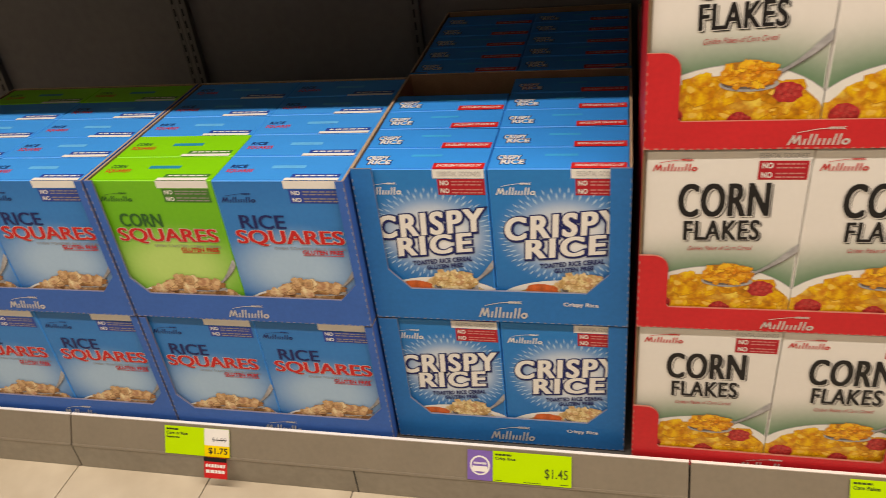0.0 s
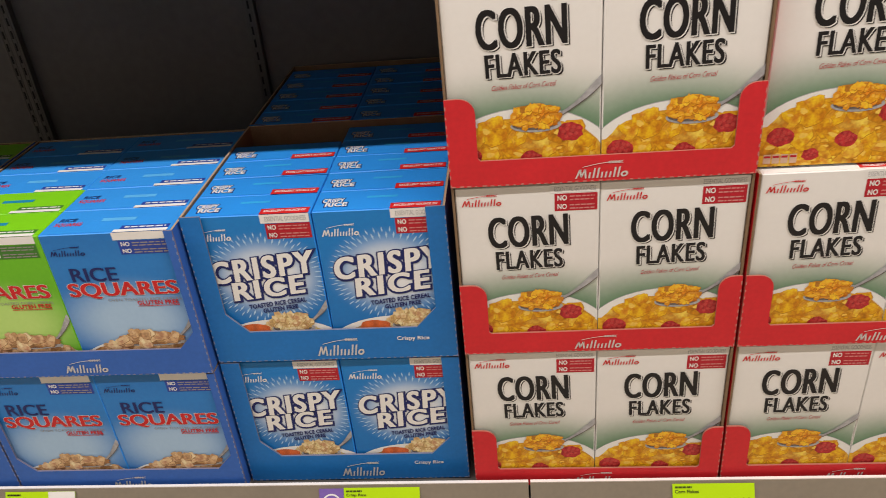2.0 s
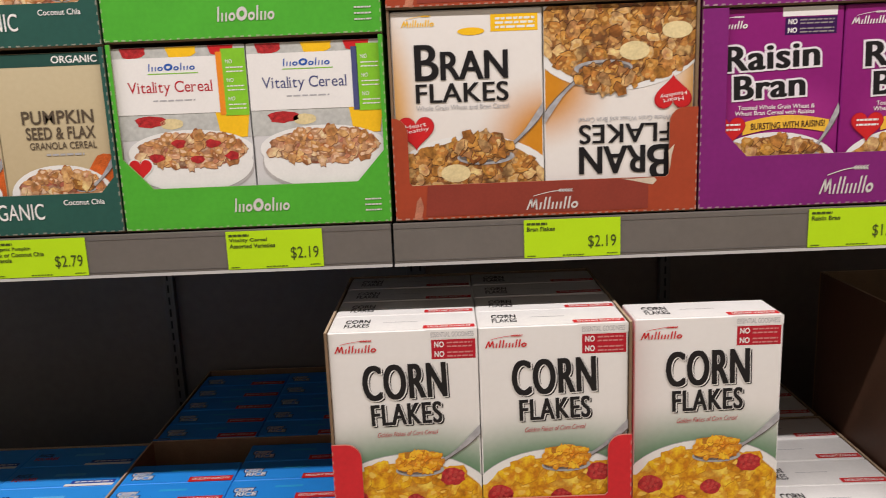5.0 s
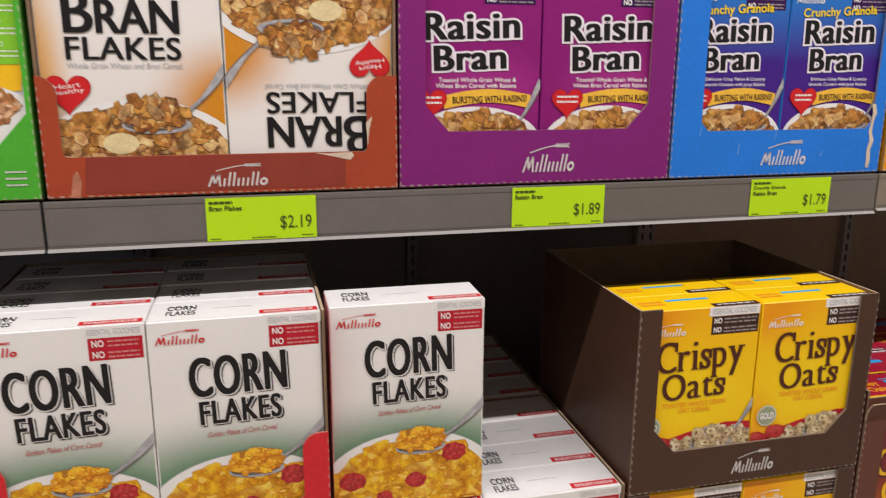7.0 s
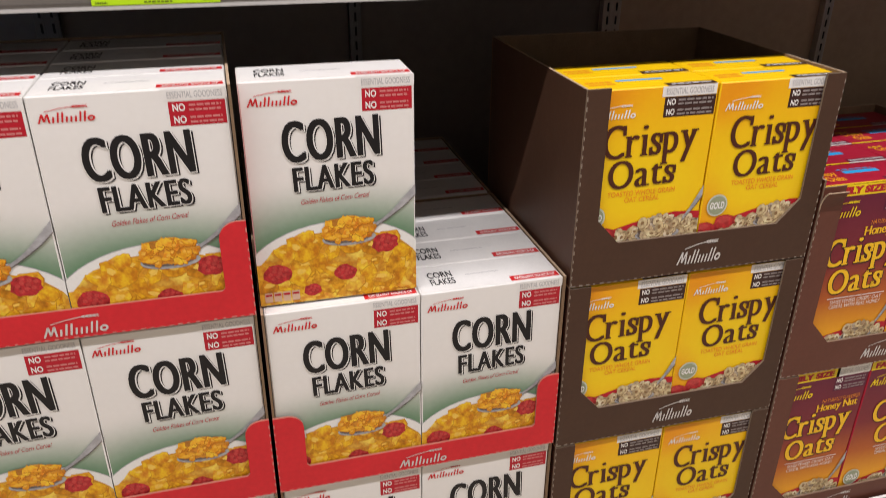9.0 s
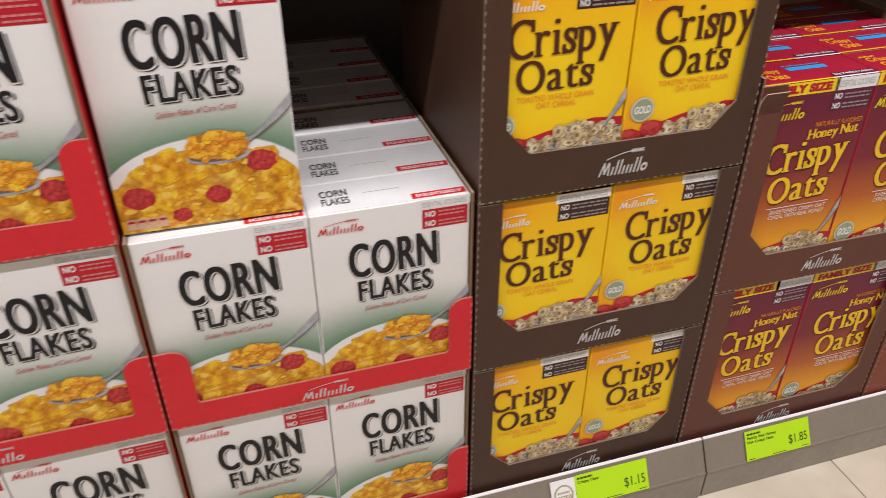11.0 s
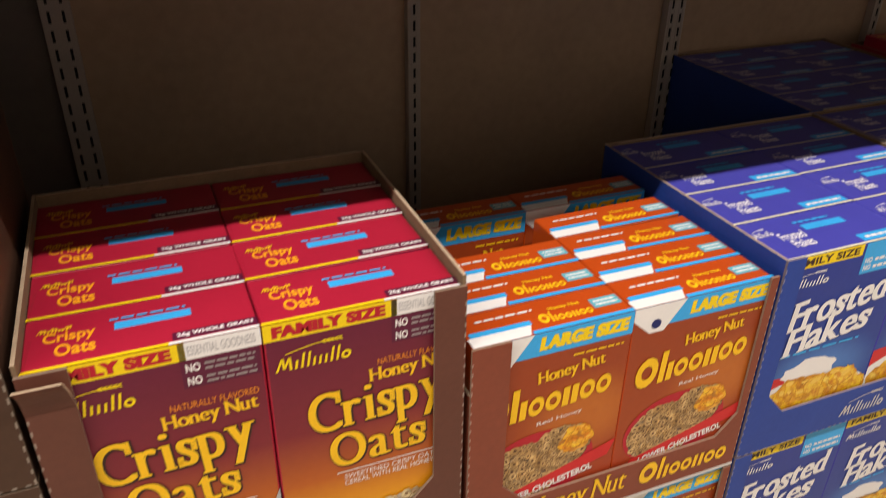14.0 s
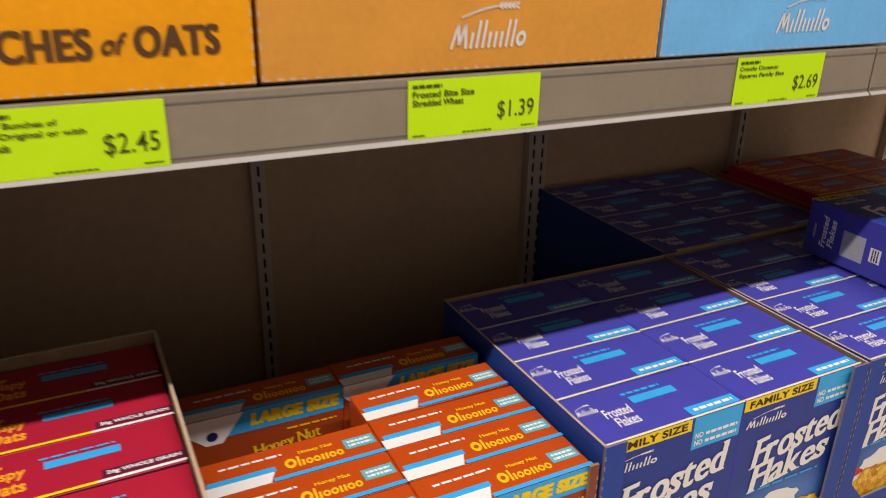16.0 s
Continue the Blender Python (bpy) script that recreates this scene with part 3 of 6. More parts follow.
def gluten(f, ink):
    f.word("small_print", ink, "GLUTEN FREE", 0.58, 0.505, 0.90, 0.535, 3, 0.03)
    f.rect("small_print", ink, 0.58, 0.495, 0.90, 0.499, 3)


def art_corn_flakes(f, t):
    f.logo(RED, 0.05, 0.895, 0.31, 0.965)
    f.rect("banner", WHITE, 0.66, 0.955, 1.0, 1.0, 1)
    f.word("motto", GREYINK, "ESSENTIAL GOODNESS", 0.69, 0.963, 0.975, 0.988, 2, 0.0)
    no_list(f, 0.69, 0.855, 0.985, 0.95, CRIMSON)
    for s, box, b, wide in (("CORN", (0.215, 0.660, 0.785, 0.838), 0.007, 0.0032), ("FLAKES", (0.262, 0.530, 0.745, 0.640), 0.009, 0.0019)):
        f.word("shadow_lettering", BLACK, s, *box, 2, b, 1.5, 0, 0.0, (0.0030, -0.0026), wide=wide, space=0.09)
        f.word("outline_lettering", WHITE, s, *box, 3, b + 0.016, 1.5, 0, 0.0, (0.0005, -0.0004), wide=wide + 0.0008, space=0.09, base=b)
        f.word("title_lettering", BLACK, s, *box, 4, b, 1.5, wide=wide, space=0.09)
    f.word("subtitle", CRIMSON, "Golden Flakes of Corn Cereal", 0.30, 0.472, 0.71, 0.496, 3, -0.004, 2, 0.3)
    f.oval("bowl_rim", GREYINK, 0.50, 0.097, 0.606, 0.282, 1.5, 48)
    f.oval("bowl", PORCELAIN, 0.50, 0.10, 0.60, 0.275, 2, 48)
    f.oval("cereal", F_CORN, 0.50, 0.075, 0.555, 0.262, 3, 48, 0.04)
    for i, (u, v, r) in enumerate(((0.12, 0.15, 0.085), (0.80, 0.25, 0.085), (0.54, 0.125, 0.07), (0.33, 0.055, 0.055))):
        f.oval("berry", BERRY, u, v, r, r * 0.56, 4, 18, 0.2, i)
        for k in range(9):
            a, q = 2.4 * k, 0.72 * math.sqrt((k + 0.5) / 9)
            f.oval("seed_print", SEED, u + r * q * math.cos(a), v + 0.56 * r * q * math.sin(a) + 0.006, r * 0.17, r * 0.11, 4.3 + 0.03 * k, 8)
    f.spoon((0.70, 0.325), (1.02, 0.51), F_HEAP, 2, (0.155, 0.062))
    for k in range(4):
        f.rect("small_print", flat("facts_ink", (0.62, 0.42, 0.30), 0.4), 0.03 + 0.056 * k, 0.015, 0.078 + 0.056 * k, 0.062, 5)
        f.rect("small_print", CRIMSON, 0.034 + 0.056 * k, 0.045, 0.074 + 0.056 * k, 0.055, 6)
    for s, v in (("CORN", 0.50), ("FLAKES", 0.24)):
        t.word("top_lettering", BLACK, s, 0.10, v, 0.27, v + 0.22, 1, 0.02)
    t.rect("top_strip", RED, 0.64, 0.06, 0.985, 0.24, 1)
    t.word("top_lettering", WHITE, "EXCELLENT SOURCE OF", 0.67, 0.10, 0.96, 0.19, 2, 0.02)
    t.rect("flap_seam", GREYINK, 0.36, 0.50, 0.60, 0.515, 1)


PALE = flat("pale_blue_ink", (0.40, 0.60, 0.80), 0.4, vary=0.05)


def art_crispy_rice(f, t):
    f.logo(WHITE, 0.06, 0.84, 0.33, 0.925)
    f.rect("banner", WHITE, 0.60, 0.945, 0.985, 1.0, 1)
    f.word("motto", GREYINK, "ESSENTIAL GOODNESS", 0.64, 0.958, 0.96, 0.987, 2, 0.0)
    no_list(f, 0.63, 0.845, 0.985, 0.942, CRIMSON)
    for ring, (ra, rb, reach, thin) in enumerate(((0.43, 0.255, 0.10, 0.018), (0.475, 0.29, 0.07, 0.012))):
        for i in range(48):
            a = 2 * math.pi * (i + 0.5 * ring) / 48
            ca, sa = math.cos(a), math.sin(a)
            pts = [(0.55 + ra * (ca * p - sa * q), 0.585 + rb * (sa * p + ca * q)) for p, q in ((1 + reach, 0), (1, thin), (1 - reach, 0), (1, -thin))]
            f.poly("burst", PALE, pts, 1)
    for s, box, b in (("CRISPY", (0.095, 0.585, 0.965, 0.735), 0.020), ("RICE", (0.245, 0.456, 0.850, 0.585), 0.020)):
        f.word("outline_lettering", NAVY, s, *box, 3, b + 0.055, 6, 0.15, 0.0, (0.0008, -0.0012), wide=0.0042, space=0.17, base=b)
        f.word("title_lettering", WHITE, s, *box, 4, b, 6, 0.15, wide=0.0026, space=0.17)
    f.word("subtitle", NAVY, "TOASTED RICE CEREAL", 0.35, 0.395, 0.84, 0.427, 4, 0.04, 7, 0.1)
    f.word("subtitle", NAVY, "GLUTEN FREE", 0.46, 0.358, 0.76, 0.388, 4, 0.04, 7, 0.1)
    f.oval("bowl", PORCELAIN, 0.55, 0.10, 0.58, 0.195, 2, 44)
    f.oval("cereal", F_RICE, 0.55, 0.085, 0.52, 0.18, 3, 44, 0.05)
    f.oval("berry", flat("printed_strawberry", (0.62, 0.13, 0.035), 0.4, vary=0.5, scale=90), 0.36, 0.225, 0.13, 0.042, 4, 18, 0.15)
    f.spoon((0.82, 0.265), (1.02, 0.42), F_RICE, 4, (0.17, 0.068))
    for s, u, v in (("CRISPY", 0.06, 0.40), ("RICE", 0.09, 0.20)):
        t.word("top_lettering", NAVY, s, u, v, u + 0.17, v + 0.19, 1, 0.06, 0, 0, 0.002)
        t.word("top_lettering", WHITE, s, u, v, u + 0.17, v + 0.19, 2, 0.03)
    t.rect("top_strip", RED, 0.60, 0.0, 0.985, 0.26, 1)
    t.word("top_lettering", WHITE, "EXCELLENT SOURCE OF", 0.63, 0.09, 0.96, 0.19, 2, 0.02)
    t.rect("flap_tab", CYAN, 0.40, 0.56, 0.64, 0.66, 1)


INDIGO = flat("indigo_ink", (0.022, 0.060, 0.34), 0.4)
MOSS = flat("moss_ink", (0.055, 0.20, 0.03), 0.4)


def squares(f, t, word, word_ink, tab):
    f.logo(word_ink, 0.05, 0.855, 0.30, 0.925)
    f.rect("banner", WHITE, 0.55, 0.95, 0.965, 1.0, 1)
    no_list(f, 0.58, 0.855, 0.965, 0.945, INDIGO if word == "RICE" else MOSS)
    f.word("title_lettering", word_ink, word, 0.14, 0.682, 0.50, 0.775, 3, 0.004, 0, wide=0.0020)
    f.word("outline_lettering", WHITE, "SQUARES", 0.08, 0.560, 0.93, 0.672, 3, 0.022, 0, 0, 0.0, wide=0.0032, base=0.006)
    f.word("title_lettering", RED, "SQUARES", 0.08, 0.560, 0.93, 0.672, 4, 0.006, 0, wide=0.0030)
    f.word("subtitle", ASH, "OVEN TOASTED %s CEREAL" % word, 0.36, 0.536, 0.93, 0.555, 3, 0.0)
    gluten(f, RED)
    f.oval("bowl", PORCELAIN, 0.52, 0.115, 0.50, 0.145, 2, 44)
    f.oval("cereal", F_SQ, 0.52, 0.115, 0.47, 0.130, 3, 44, 0.05)
    f.spoon((0.80, 0.255), (1.0, 0.44), F_SQ, 6, (0.25, 0.048))
    t.word("top_lettering", word_ink, word, 0.07, 0.50, 0.20, 0.64, 1, 0.03)
    t.word("top_lettering", RED, "SQUARES", 0.06, 0.30, 0.27, 0.46, 1, 0.03)
    t.rect("top_strip", WHITE, 0.56, 0.0, 0.965, 0.10, 1)
    t.rect("top_strip", INDIGO if word == "RICE" else MOSS, 0.60, 0.11, 0.965, 0.25, 1)
    t.bars("top_lettering", WHITE, 0.63, 0.14, 0.94, 0.22, 1, 2, 3)
    t.rect("flap_tab", tab, 0.40, 0.48, 0.66, 0.60, 1)


def art_rice_squares(f, t):
    squares(f, t, "RICE", NAVY, flat("sky_ink", (0.10, 0.45, 0.85), 0.4))


def art_corn_squares(f, t):
    squares(f, t, "CORN", flat("forest_ink", (0.025, 0.12, 0.025), 0.4), flat("deep_cyan_ink", (0.01, 0.25, 0.42), 0.4))


def gold_seal(f, u, v, r):
    seal, rim = flat("seal_green", (0.30, 0.34, 0.22), 0.4), flat("seal_rim", (0.55, 0.58, 0.48), 0.4)
    f.oval("seal", rim, u, v, r, r * f.w / f.h, 5, 28)
    f.oval("seal", seal, u, v, r * 0.86, r * 0.86 * f.w / f.h, 6, 28)
    f.word("small_print", WHITE, "GOLD", u - r * 0.7, v - r * 0.22, u + r * 0.7, v + r * 0.22, 7, 0.04)


def oat_pile(f, top):
    f.poly("bowl", CRIMSON, [(-0.02, 0), (1.02, 0), (1.02, top + 0.01), (0.78, top + 0.022), (0.45, top * 0.95), (0.2, top * 0.82), (-0.02, top * 0.66)], 2)
    f.poly("cereal", F_OAT, [(0.0, 0), (1.0, 0), (1.0, top - 0.03), (0.8, top - 0.01), (0.5, top * 0.76), (0.25, top * 0.52), (0.0, top * 0.38)], 3)
    f.heap(F_OAT, 0.62, top * 0.36, 0.56, top * 0.50, 3, 3)
    f.heap(F_OAT, 0.80, top * 0.62, 0.26, top * 0.36, 3.9, 5)


def art_crispy_oats(f, t):
    f.logo(WHITE, 0.07, 0.855, 0.36, 0.93)
    f.rect("banner", WHITE, 0.56, 0.95, 0.985, 1.0, 1)
    f.word("motto", GREYINK, "ESSENTIAL GOODNESS", 0.59, 0.96, 0.96, 0.99, 2, 0.0)
    no_list(f, 0.585, 0.85, 0.985, 0.948, DARKBROWN)
    f.word("title_lettering", UMBER, "Crispy", 0.145, 0.612, 0.890, 0.835, 4, -0.012, 2, serif=True, wide=0.0032, space=0.06)
    f.word("title_lettering", UMBER, "Oats", 0.21, 0.508, 0.745, 0.655, 4, -0.012, 2, serif=True, wide=0.0032, space=0.05)
    f.word("subtitle", ORANGE, "TOASTED WHOLE GRAIN", 0.22, 0.463, 0.76, 0.490, 3, 0.0)
    f.word("subtitle", ORANGE, "OAT CEREAL", 0.36, 0.428, 0.64, 0.455, 3, 0.0)
    gold_seal(f, 0.13, 0.36, 0.088)
    oat_pile(f, 0.33)
    for i, (u, v, r) in enumerate(((0.05, 0.235, 0.085), (0.22, 0.262, 0.095))):
        f.oval("berry", BERRY, u, v, r, r * 0.42, 5, 18, 0.2, i)
        f.oval("seed_print", SEED, u - 0.01, v + 0.012, r * 0.6, r * 0.20, 5.3, 14, 0.3, i + 4)
    f.spoon((0.80, 0.27), (1.02, 0.48), F_OAT, 3, (0.17, 0.06))
    t.rect("flap_tab", CYAN, 0.30, 0.52, 0.66, 0.62, 1)
    t.rect("top_strip", DARKBROWN, 0.60, 0.0, 0.985, 0.20, 1)
    t.bars("top_lettering", WHITE, 0.64, 0.05, 0.95, 0.15, 1, 2, 3)
    t.bars("top_lettering", ORANGE, 0.06, 0.28, 0.26, 0.60, 2, 1, 3)


APRICOT = flat("apricot_ink", (0.86, 0.36, 0.015), 0.4)


def art_honey_oats(f, t):
    f.rect("size_band", YELLOW, 0.0, 0.945, 0.66, 1.0, 1)
    f.word("size_lettering", CRIMSON, "FAMILY SIZE", 0.04, 0.954, 0.60, 0.991, 2, 0.05, wide=0.0012)
    f.rect("banner", WHITE, 0.63, 0.945, 1.0, 1.0, 1)
    f.word("motto", GREYINK, "ESSENTIAL GOODNESS", 0.67, 0.958, 0.975, 0.987, 2, 0.0)
    no_list(f, 0.63, 0.855, 0.985, 0.94, flat("plum_ink", (0.10, 0.010, 0.035), 0.4))
    f.logo(YELLOW, 0.05, 0.835, 0.40, 0.925)
    f.word("subtitle", ORANGE, "NATURALLY FLAVORED", 0.55, 0.79, 0.96, 0.812, 3, 0.0)
    f.word("subtitle", GOLDEN, "Honey Nut", 0.50, 0.725, 0.95, 0.785, 4, -0.004, 2, serif=True, wide=0.0014)
    for s, box in (("Crispy", (0.175, 0.548, 0.92, 0.740)), ("Oats", (0.27, 0.440, 0.81, 0.572))):
        f.word("outline_lettering", DARKBROWN, s, *box, 3, 0.010, 3, 0, 0.0, (0.0008, -0.0010), serif=True, wide=0.0044, space=0.06, base=-0.010)
        f.word("title_lettering", GOLDEN, s, *box, 4, -0.010, 3, serif=True, wide=0.0038, space=0.06)
    f.rect("small_print", WHITE, 0.30, 0.408, 0.88, 0.412, 3)
    f.word("subtitle", WHITE, "SWEETENED CRISPY OAT", 0.34, 0.378, 0.86, 0.398, 3, 0.0)
    f.word("subtitle", WHITE, "CEREAL WITH REAL HONEY", 0.34, 0.352, 0.86, 0.372, 3, 0.0)
    gold_seal(f, 0.14, 0.215, 0.095)
    oat_pile(f, 0.22)
    f.spoon((0.82, 0.20), (1.02, 0.42), F_OAT, 3, (0.15, 0.045))
    t.word("top_lettering", APRICOT, "Crispy", 0.08, 0.42, 0.30, 0.66, 1, 0.03)
    t.word("top_lettering", APRICOT, "Oats", 0.13, 0.20, 0.30, 0.42, 1, 0.03)
    t.scribble("mark", GOLDEN, 0.05, 0.66, 0.20, 0.84, (0.5, 0.5, 0.3, 0.55, 0.5, 0.3, 0.3, 0.5, 0.5), 1)
    t.rect("flap_tab", CYAN, 0.38, 0.50, 0.72, 0.64, 1)
    t.bars("flap_tab", CYAN, 0.36, 0.68, 0.70, 0.74, 1, 1, 3)
    t.rect("size_band", YELLOW, 0.0, 0.0, 0.60, 0.045, 1)
    t.rect("banner", WHITE, 0.60, 0.0, 1.0, 0.045, 1)
    t.rect("top_strip", flat("plum_ink", (0.10, 0.010, 0.035)), 0.62, 0.06, 1.0, 0.21, 1)
    t.word("top_lettering", WHITE, "26g WHOLE GRAIN", 0.64, 0.09, 0.98, 0.18, 2, 0.03)


def art_honey_rings(f, t):
    f.poly("size_band", CYAN, [(0.32, 0.90), (1.0, 0.90), (1.0, 1.0), (0.0, 1.0), (0.2, 0.9)], 1)
    f.poly("corner_flash", WHITE, [(0.0, 0.945), (0.12, 0.875), (0.22, 0.875), (0.36, 1.0), (0.0, 1.0)], 2)
    f.oval("seal", NAVY, 0.16, 0.915, 0.035, 0.022, 3, 14)
    f.word("size_lettering", YELLOW, "LARGE SIZE", 0.40, 0.922, 0.97, 0.982, 2, 0.06, 0, 0.1, wide=0.0014)
    f.bars("small_print", GOLDEN, 0.62, 0.86, 0.95, 0.875, 1, 3, 6)
    f.word("subtitle", GOLDEN, "Honey Nut", 0.40, 0.765, 0.84, 0.835, 4, -0.006, 5, serif=True, wide=0.0014)
    f.strokes("mark", GOLDEN, 0.06, 0.600, 0.90, 0.755, "Otsoossoo", 4, 0.05, 0.06, 0.025)
    f.word("small_print", WHITE, "Real Honey", 0.42, 0.565, 0.72, 0.59, 4, 0.0, 4)
    f.oval("bowl", CRIMSON, 0.45, 0.345, 0.39, 0.185, 2, 36)
    f.oval("cereal", F_RING, 0.37, 0.335, 0.28, 0.150, 3, 36, 0.04)
    f.oval("cereal", F_RING, 0.60, 0.415, 0.20, 0.110, 3, 36, 0.04, 5)
    f.oval("spoonful", F_HEAP, 0.70, 0.44, 0.11, 0.065, 4, 20, 0.2)
    f.poly("ribbon", RED, [(0.10, 0.16), (0.95, 0.30), (1.0, 0.38), (0.6, 0.30), (0.14, 0.22)], 4)
    f.word("small_print", WHITE, "LOWER CHOLESTEROL", 0.20, 0.215, 0.85, 0.25, 5, 0.04, 9)
    t.poly("corner_flash", WHITE, [(0.0, 0.0), (0.34, 0.0), (0.38, 0.28), (0.0, 0.28)], 1)
    t.rect("size_band", CYAN, 0.02, 0.28, 0.39, 0.42, 1)
    t.rect("size_band", CYAN, 0.36, 0.0, 1.0, 0.10, 1)
    t.bars("top_lettering", WHITE, 0.10, 0.66, 0.45, 0.76, 1, 1, 3)
    t.strokes("mark", GOLDEN, 0.44, 0.24, 0.78, 0.54, "Otsoossoo", 1, 0.0, 0.05, 0.020)
    t.word("top_lettering", GOLDEN, "Honey Nut", 0.54, 0.56, 0.74, 0.68, 1, 0.03)
    t.rect("flap_tab", TEAL, 0.80, 0.34, 0.98, 0.64, 1)
    t.bars("top_lettering", WHITE, 0.82, 0.38, 0.96, 0.60, 2, 2, 3)


def art_frosted(f, t):
    f.rect("size_band", YELLOW, 0.0, 0.945, 0.60, 1.0, 1)
    f.word("size_lettering", DARKBROWN, "FAMILY SIZE", 0.04, 0.955, 0.57, 0.99, 2, 0.035)
    f.rect("banner", CYAN, 0.62, 0.85, 0.985, 1.0, 1)
    for v in (0.90, 0.865):
        f.word("small_print", WHITE, "NO", 0.64, v, 0.70, v + 0.026, 2, 0.03)
        f.bars("small_print", WHITE, 0.72, v, 0.96, v + 0.026, 1, 2, 3)
    f.logo(WHITE, 0.05, 0.85, 0.36, 0.925)
    f.word("title_lettering", WHITE, "Frosted", 0.145, 0.665, 0.93, 0.810, 4, 0.008, 7, 0.22, serif=True, wide=0.0034)
    f.word("title_lettering", WHITE, "Flakes", 0.165, 0.530, 0.85, 0.67, 4, 0.008, 7, 0.22, serif=True, wide=0.0034)
    f.bars("subtitle", CYAN, 0.16, 0.495, 0.80, 0.515, 1, 4, 3)
    f.oval("bowl", RED, 0.12, 0.34, 0.24, 0.05, 2, 24)
    f.oval("bowl", PORCELAIN, 0.45, 0.16, 0.60, 0.20, 3, 40)
    f.oval("cereal", F_CORN, 0.50, 0.17, 0.50, 0.18, 4, 40, 0.08)
    f.oval("milk_splash", WHITE, 0.44, 0.38, 0.22, 0.075, 3, 24, 0.25)
    t.word("top_lettering", WHITE, "Frosted", 0.17, 0.42, 0.35, 0.60, 1, 0.015, 0, 0.1)
    t.word("top_lettering", WHITE, "Flakes", 0.19, 0.22, 0.34, 0.40, 1, 0.015, 0, 0.1)
    t.logo(WHITE, 0.03, 0.58, 0.16, 0.80, 1)
    t.rect("flap_tab", CYAN, 0.40, 0.56, 0.72, 0.70, 1)
    t.bars("flap_tab", CYAN, 0.38, 0.74, 0.66, 0.82, 1, 1, 3)
    t.rect("top_strip", CYAN, 0.62, 0.05, 0.98, 0.22, 1)
    t.bars("top_lettering", WHITE, 0.66, 0.09, 0.95, 0.18, 1, 2, 3)
    t.rect("size_band", flat("cream_ink", (0.72, 0.68, 0.48)), 0.0, 0.0, 1.0, 0.035, 1)


def art_bran_flakes(f, t):
    f.logo(GOLDEN, 0.08, 0.925, 0.28, 0.985)
    f.rect("banner", GOLDEN, 0.66, 0.895, 0.97, 0.975, 1)
    f.bars("small_print", WHITE, 0.69, 0.905, 0.95, 0.965, 3, 2, 4)
    f.oval("grain", GOLDEN, 0.53, 0.90, 0.09, 0.018, 2, 14)
    f.word("title_lettering", BLACK, "B", 0.15, 0.675, 0.31, 0.845, 4, 0.002, wide=0.0028)
    f.word("title_lettering", BLACK, "RAN", 0.32, 0.675, 0.77, 0.81, 4, 0.004, wide=0.0026)
    f.word("title_lettering", BLACK, "FLAKES", 0.15, 0.567, 0.77, 0.66, 4, 0.002, wide=0.0016, space=0.05)
    f.word("subtitle", GREYINK, "Whole Grain Wheat and Bran Cereal", 0.15, 0.532, 0.77, 0.556, 3, 0.0)
    f.heart("heart_badge", CRIMSON, 0.14, 0.435, 0.057, 5)
    f.heart("heart_badge", RED, 0.14, 0.435, 0.054, 6)
    f.word("small_print", WHITE, "Heart", 0.07, 0.452, 0.21, 0.472, 7, 0.0, 8)
    f.word("small_print", WHITE, "Healthy", 0.05, 0.424, 0.23, 0.447, 7, 0.0, 8)
    f.oval("bowl", PORCELAIN, 0.50, 0.14, 0.60, 0.265, 2, 44)
    f.oval("cereal", F_BRAN, 0.48, 0.13, 0.56, 0.25, 3, 44, 0.05)
    f.oval("banana", flat("printed_banana", (0.72, 0.60, 0.32), 0.4, vary=0.2), 0.40, 0.22, 0.10, 0.045, 5, 18)
    f.oval("banana", flat("printed_banana", (0.72, 0.60, 0.32)), 0.12, 0.13, 0.10, 0.04, 5, 18)
    f.spoon((0.75, 0.335), (1.02, 0.55), F_BRAN, 4, (0.18, 0.07))
    t.bars("top_lettering", BLACK, 0.1, 0.3, 0.4, 0.7, 2, 1, 3)


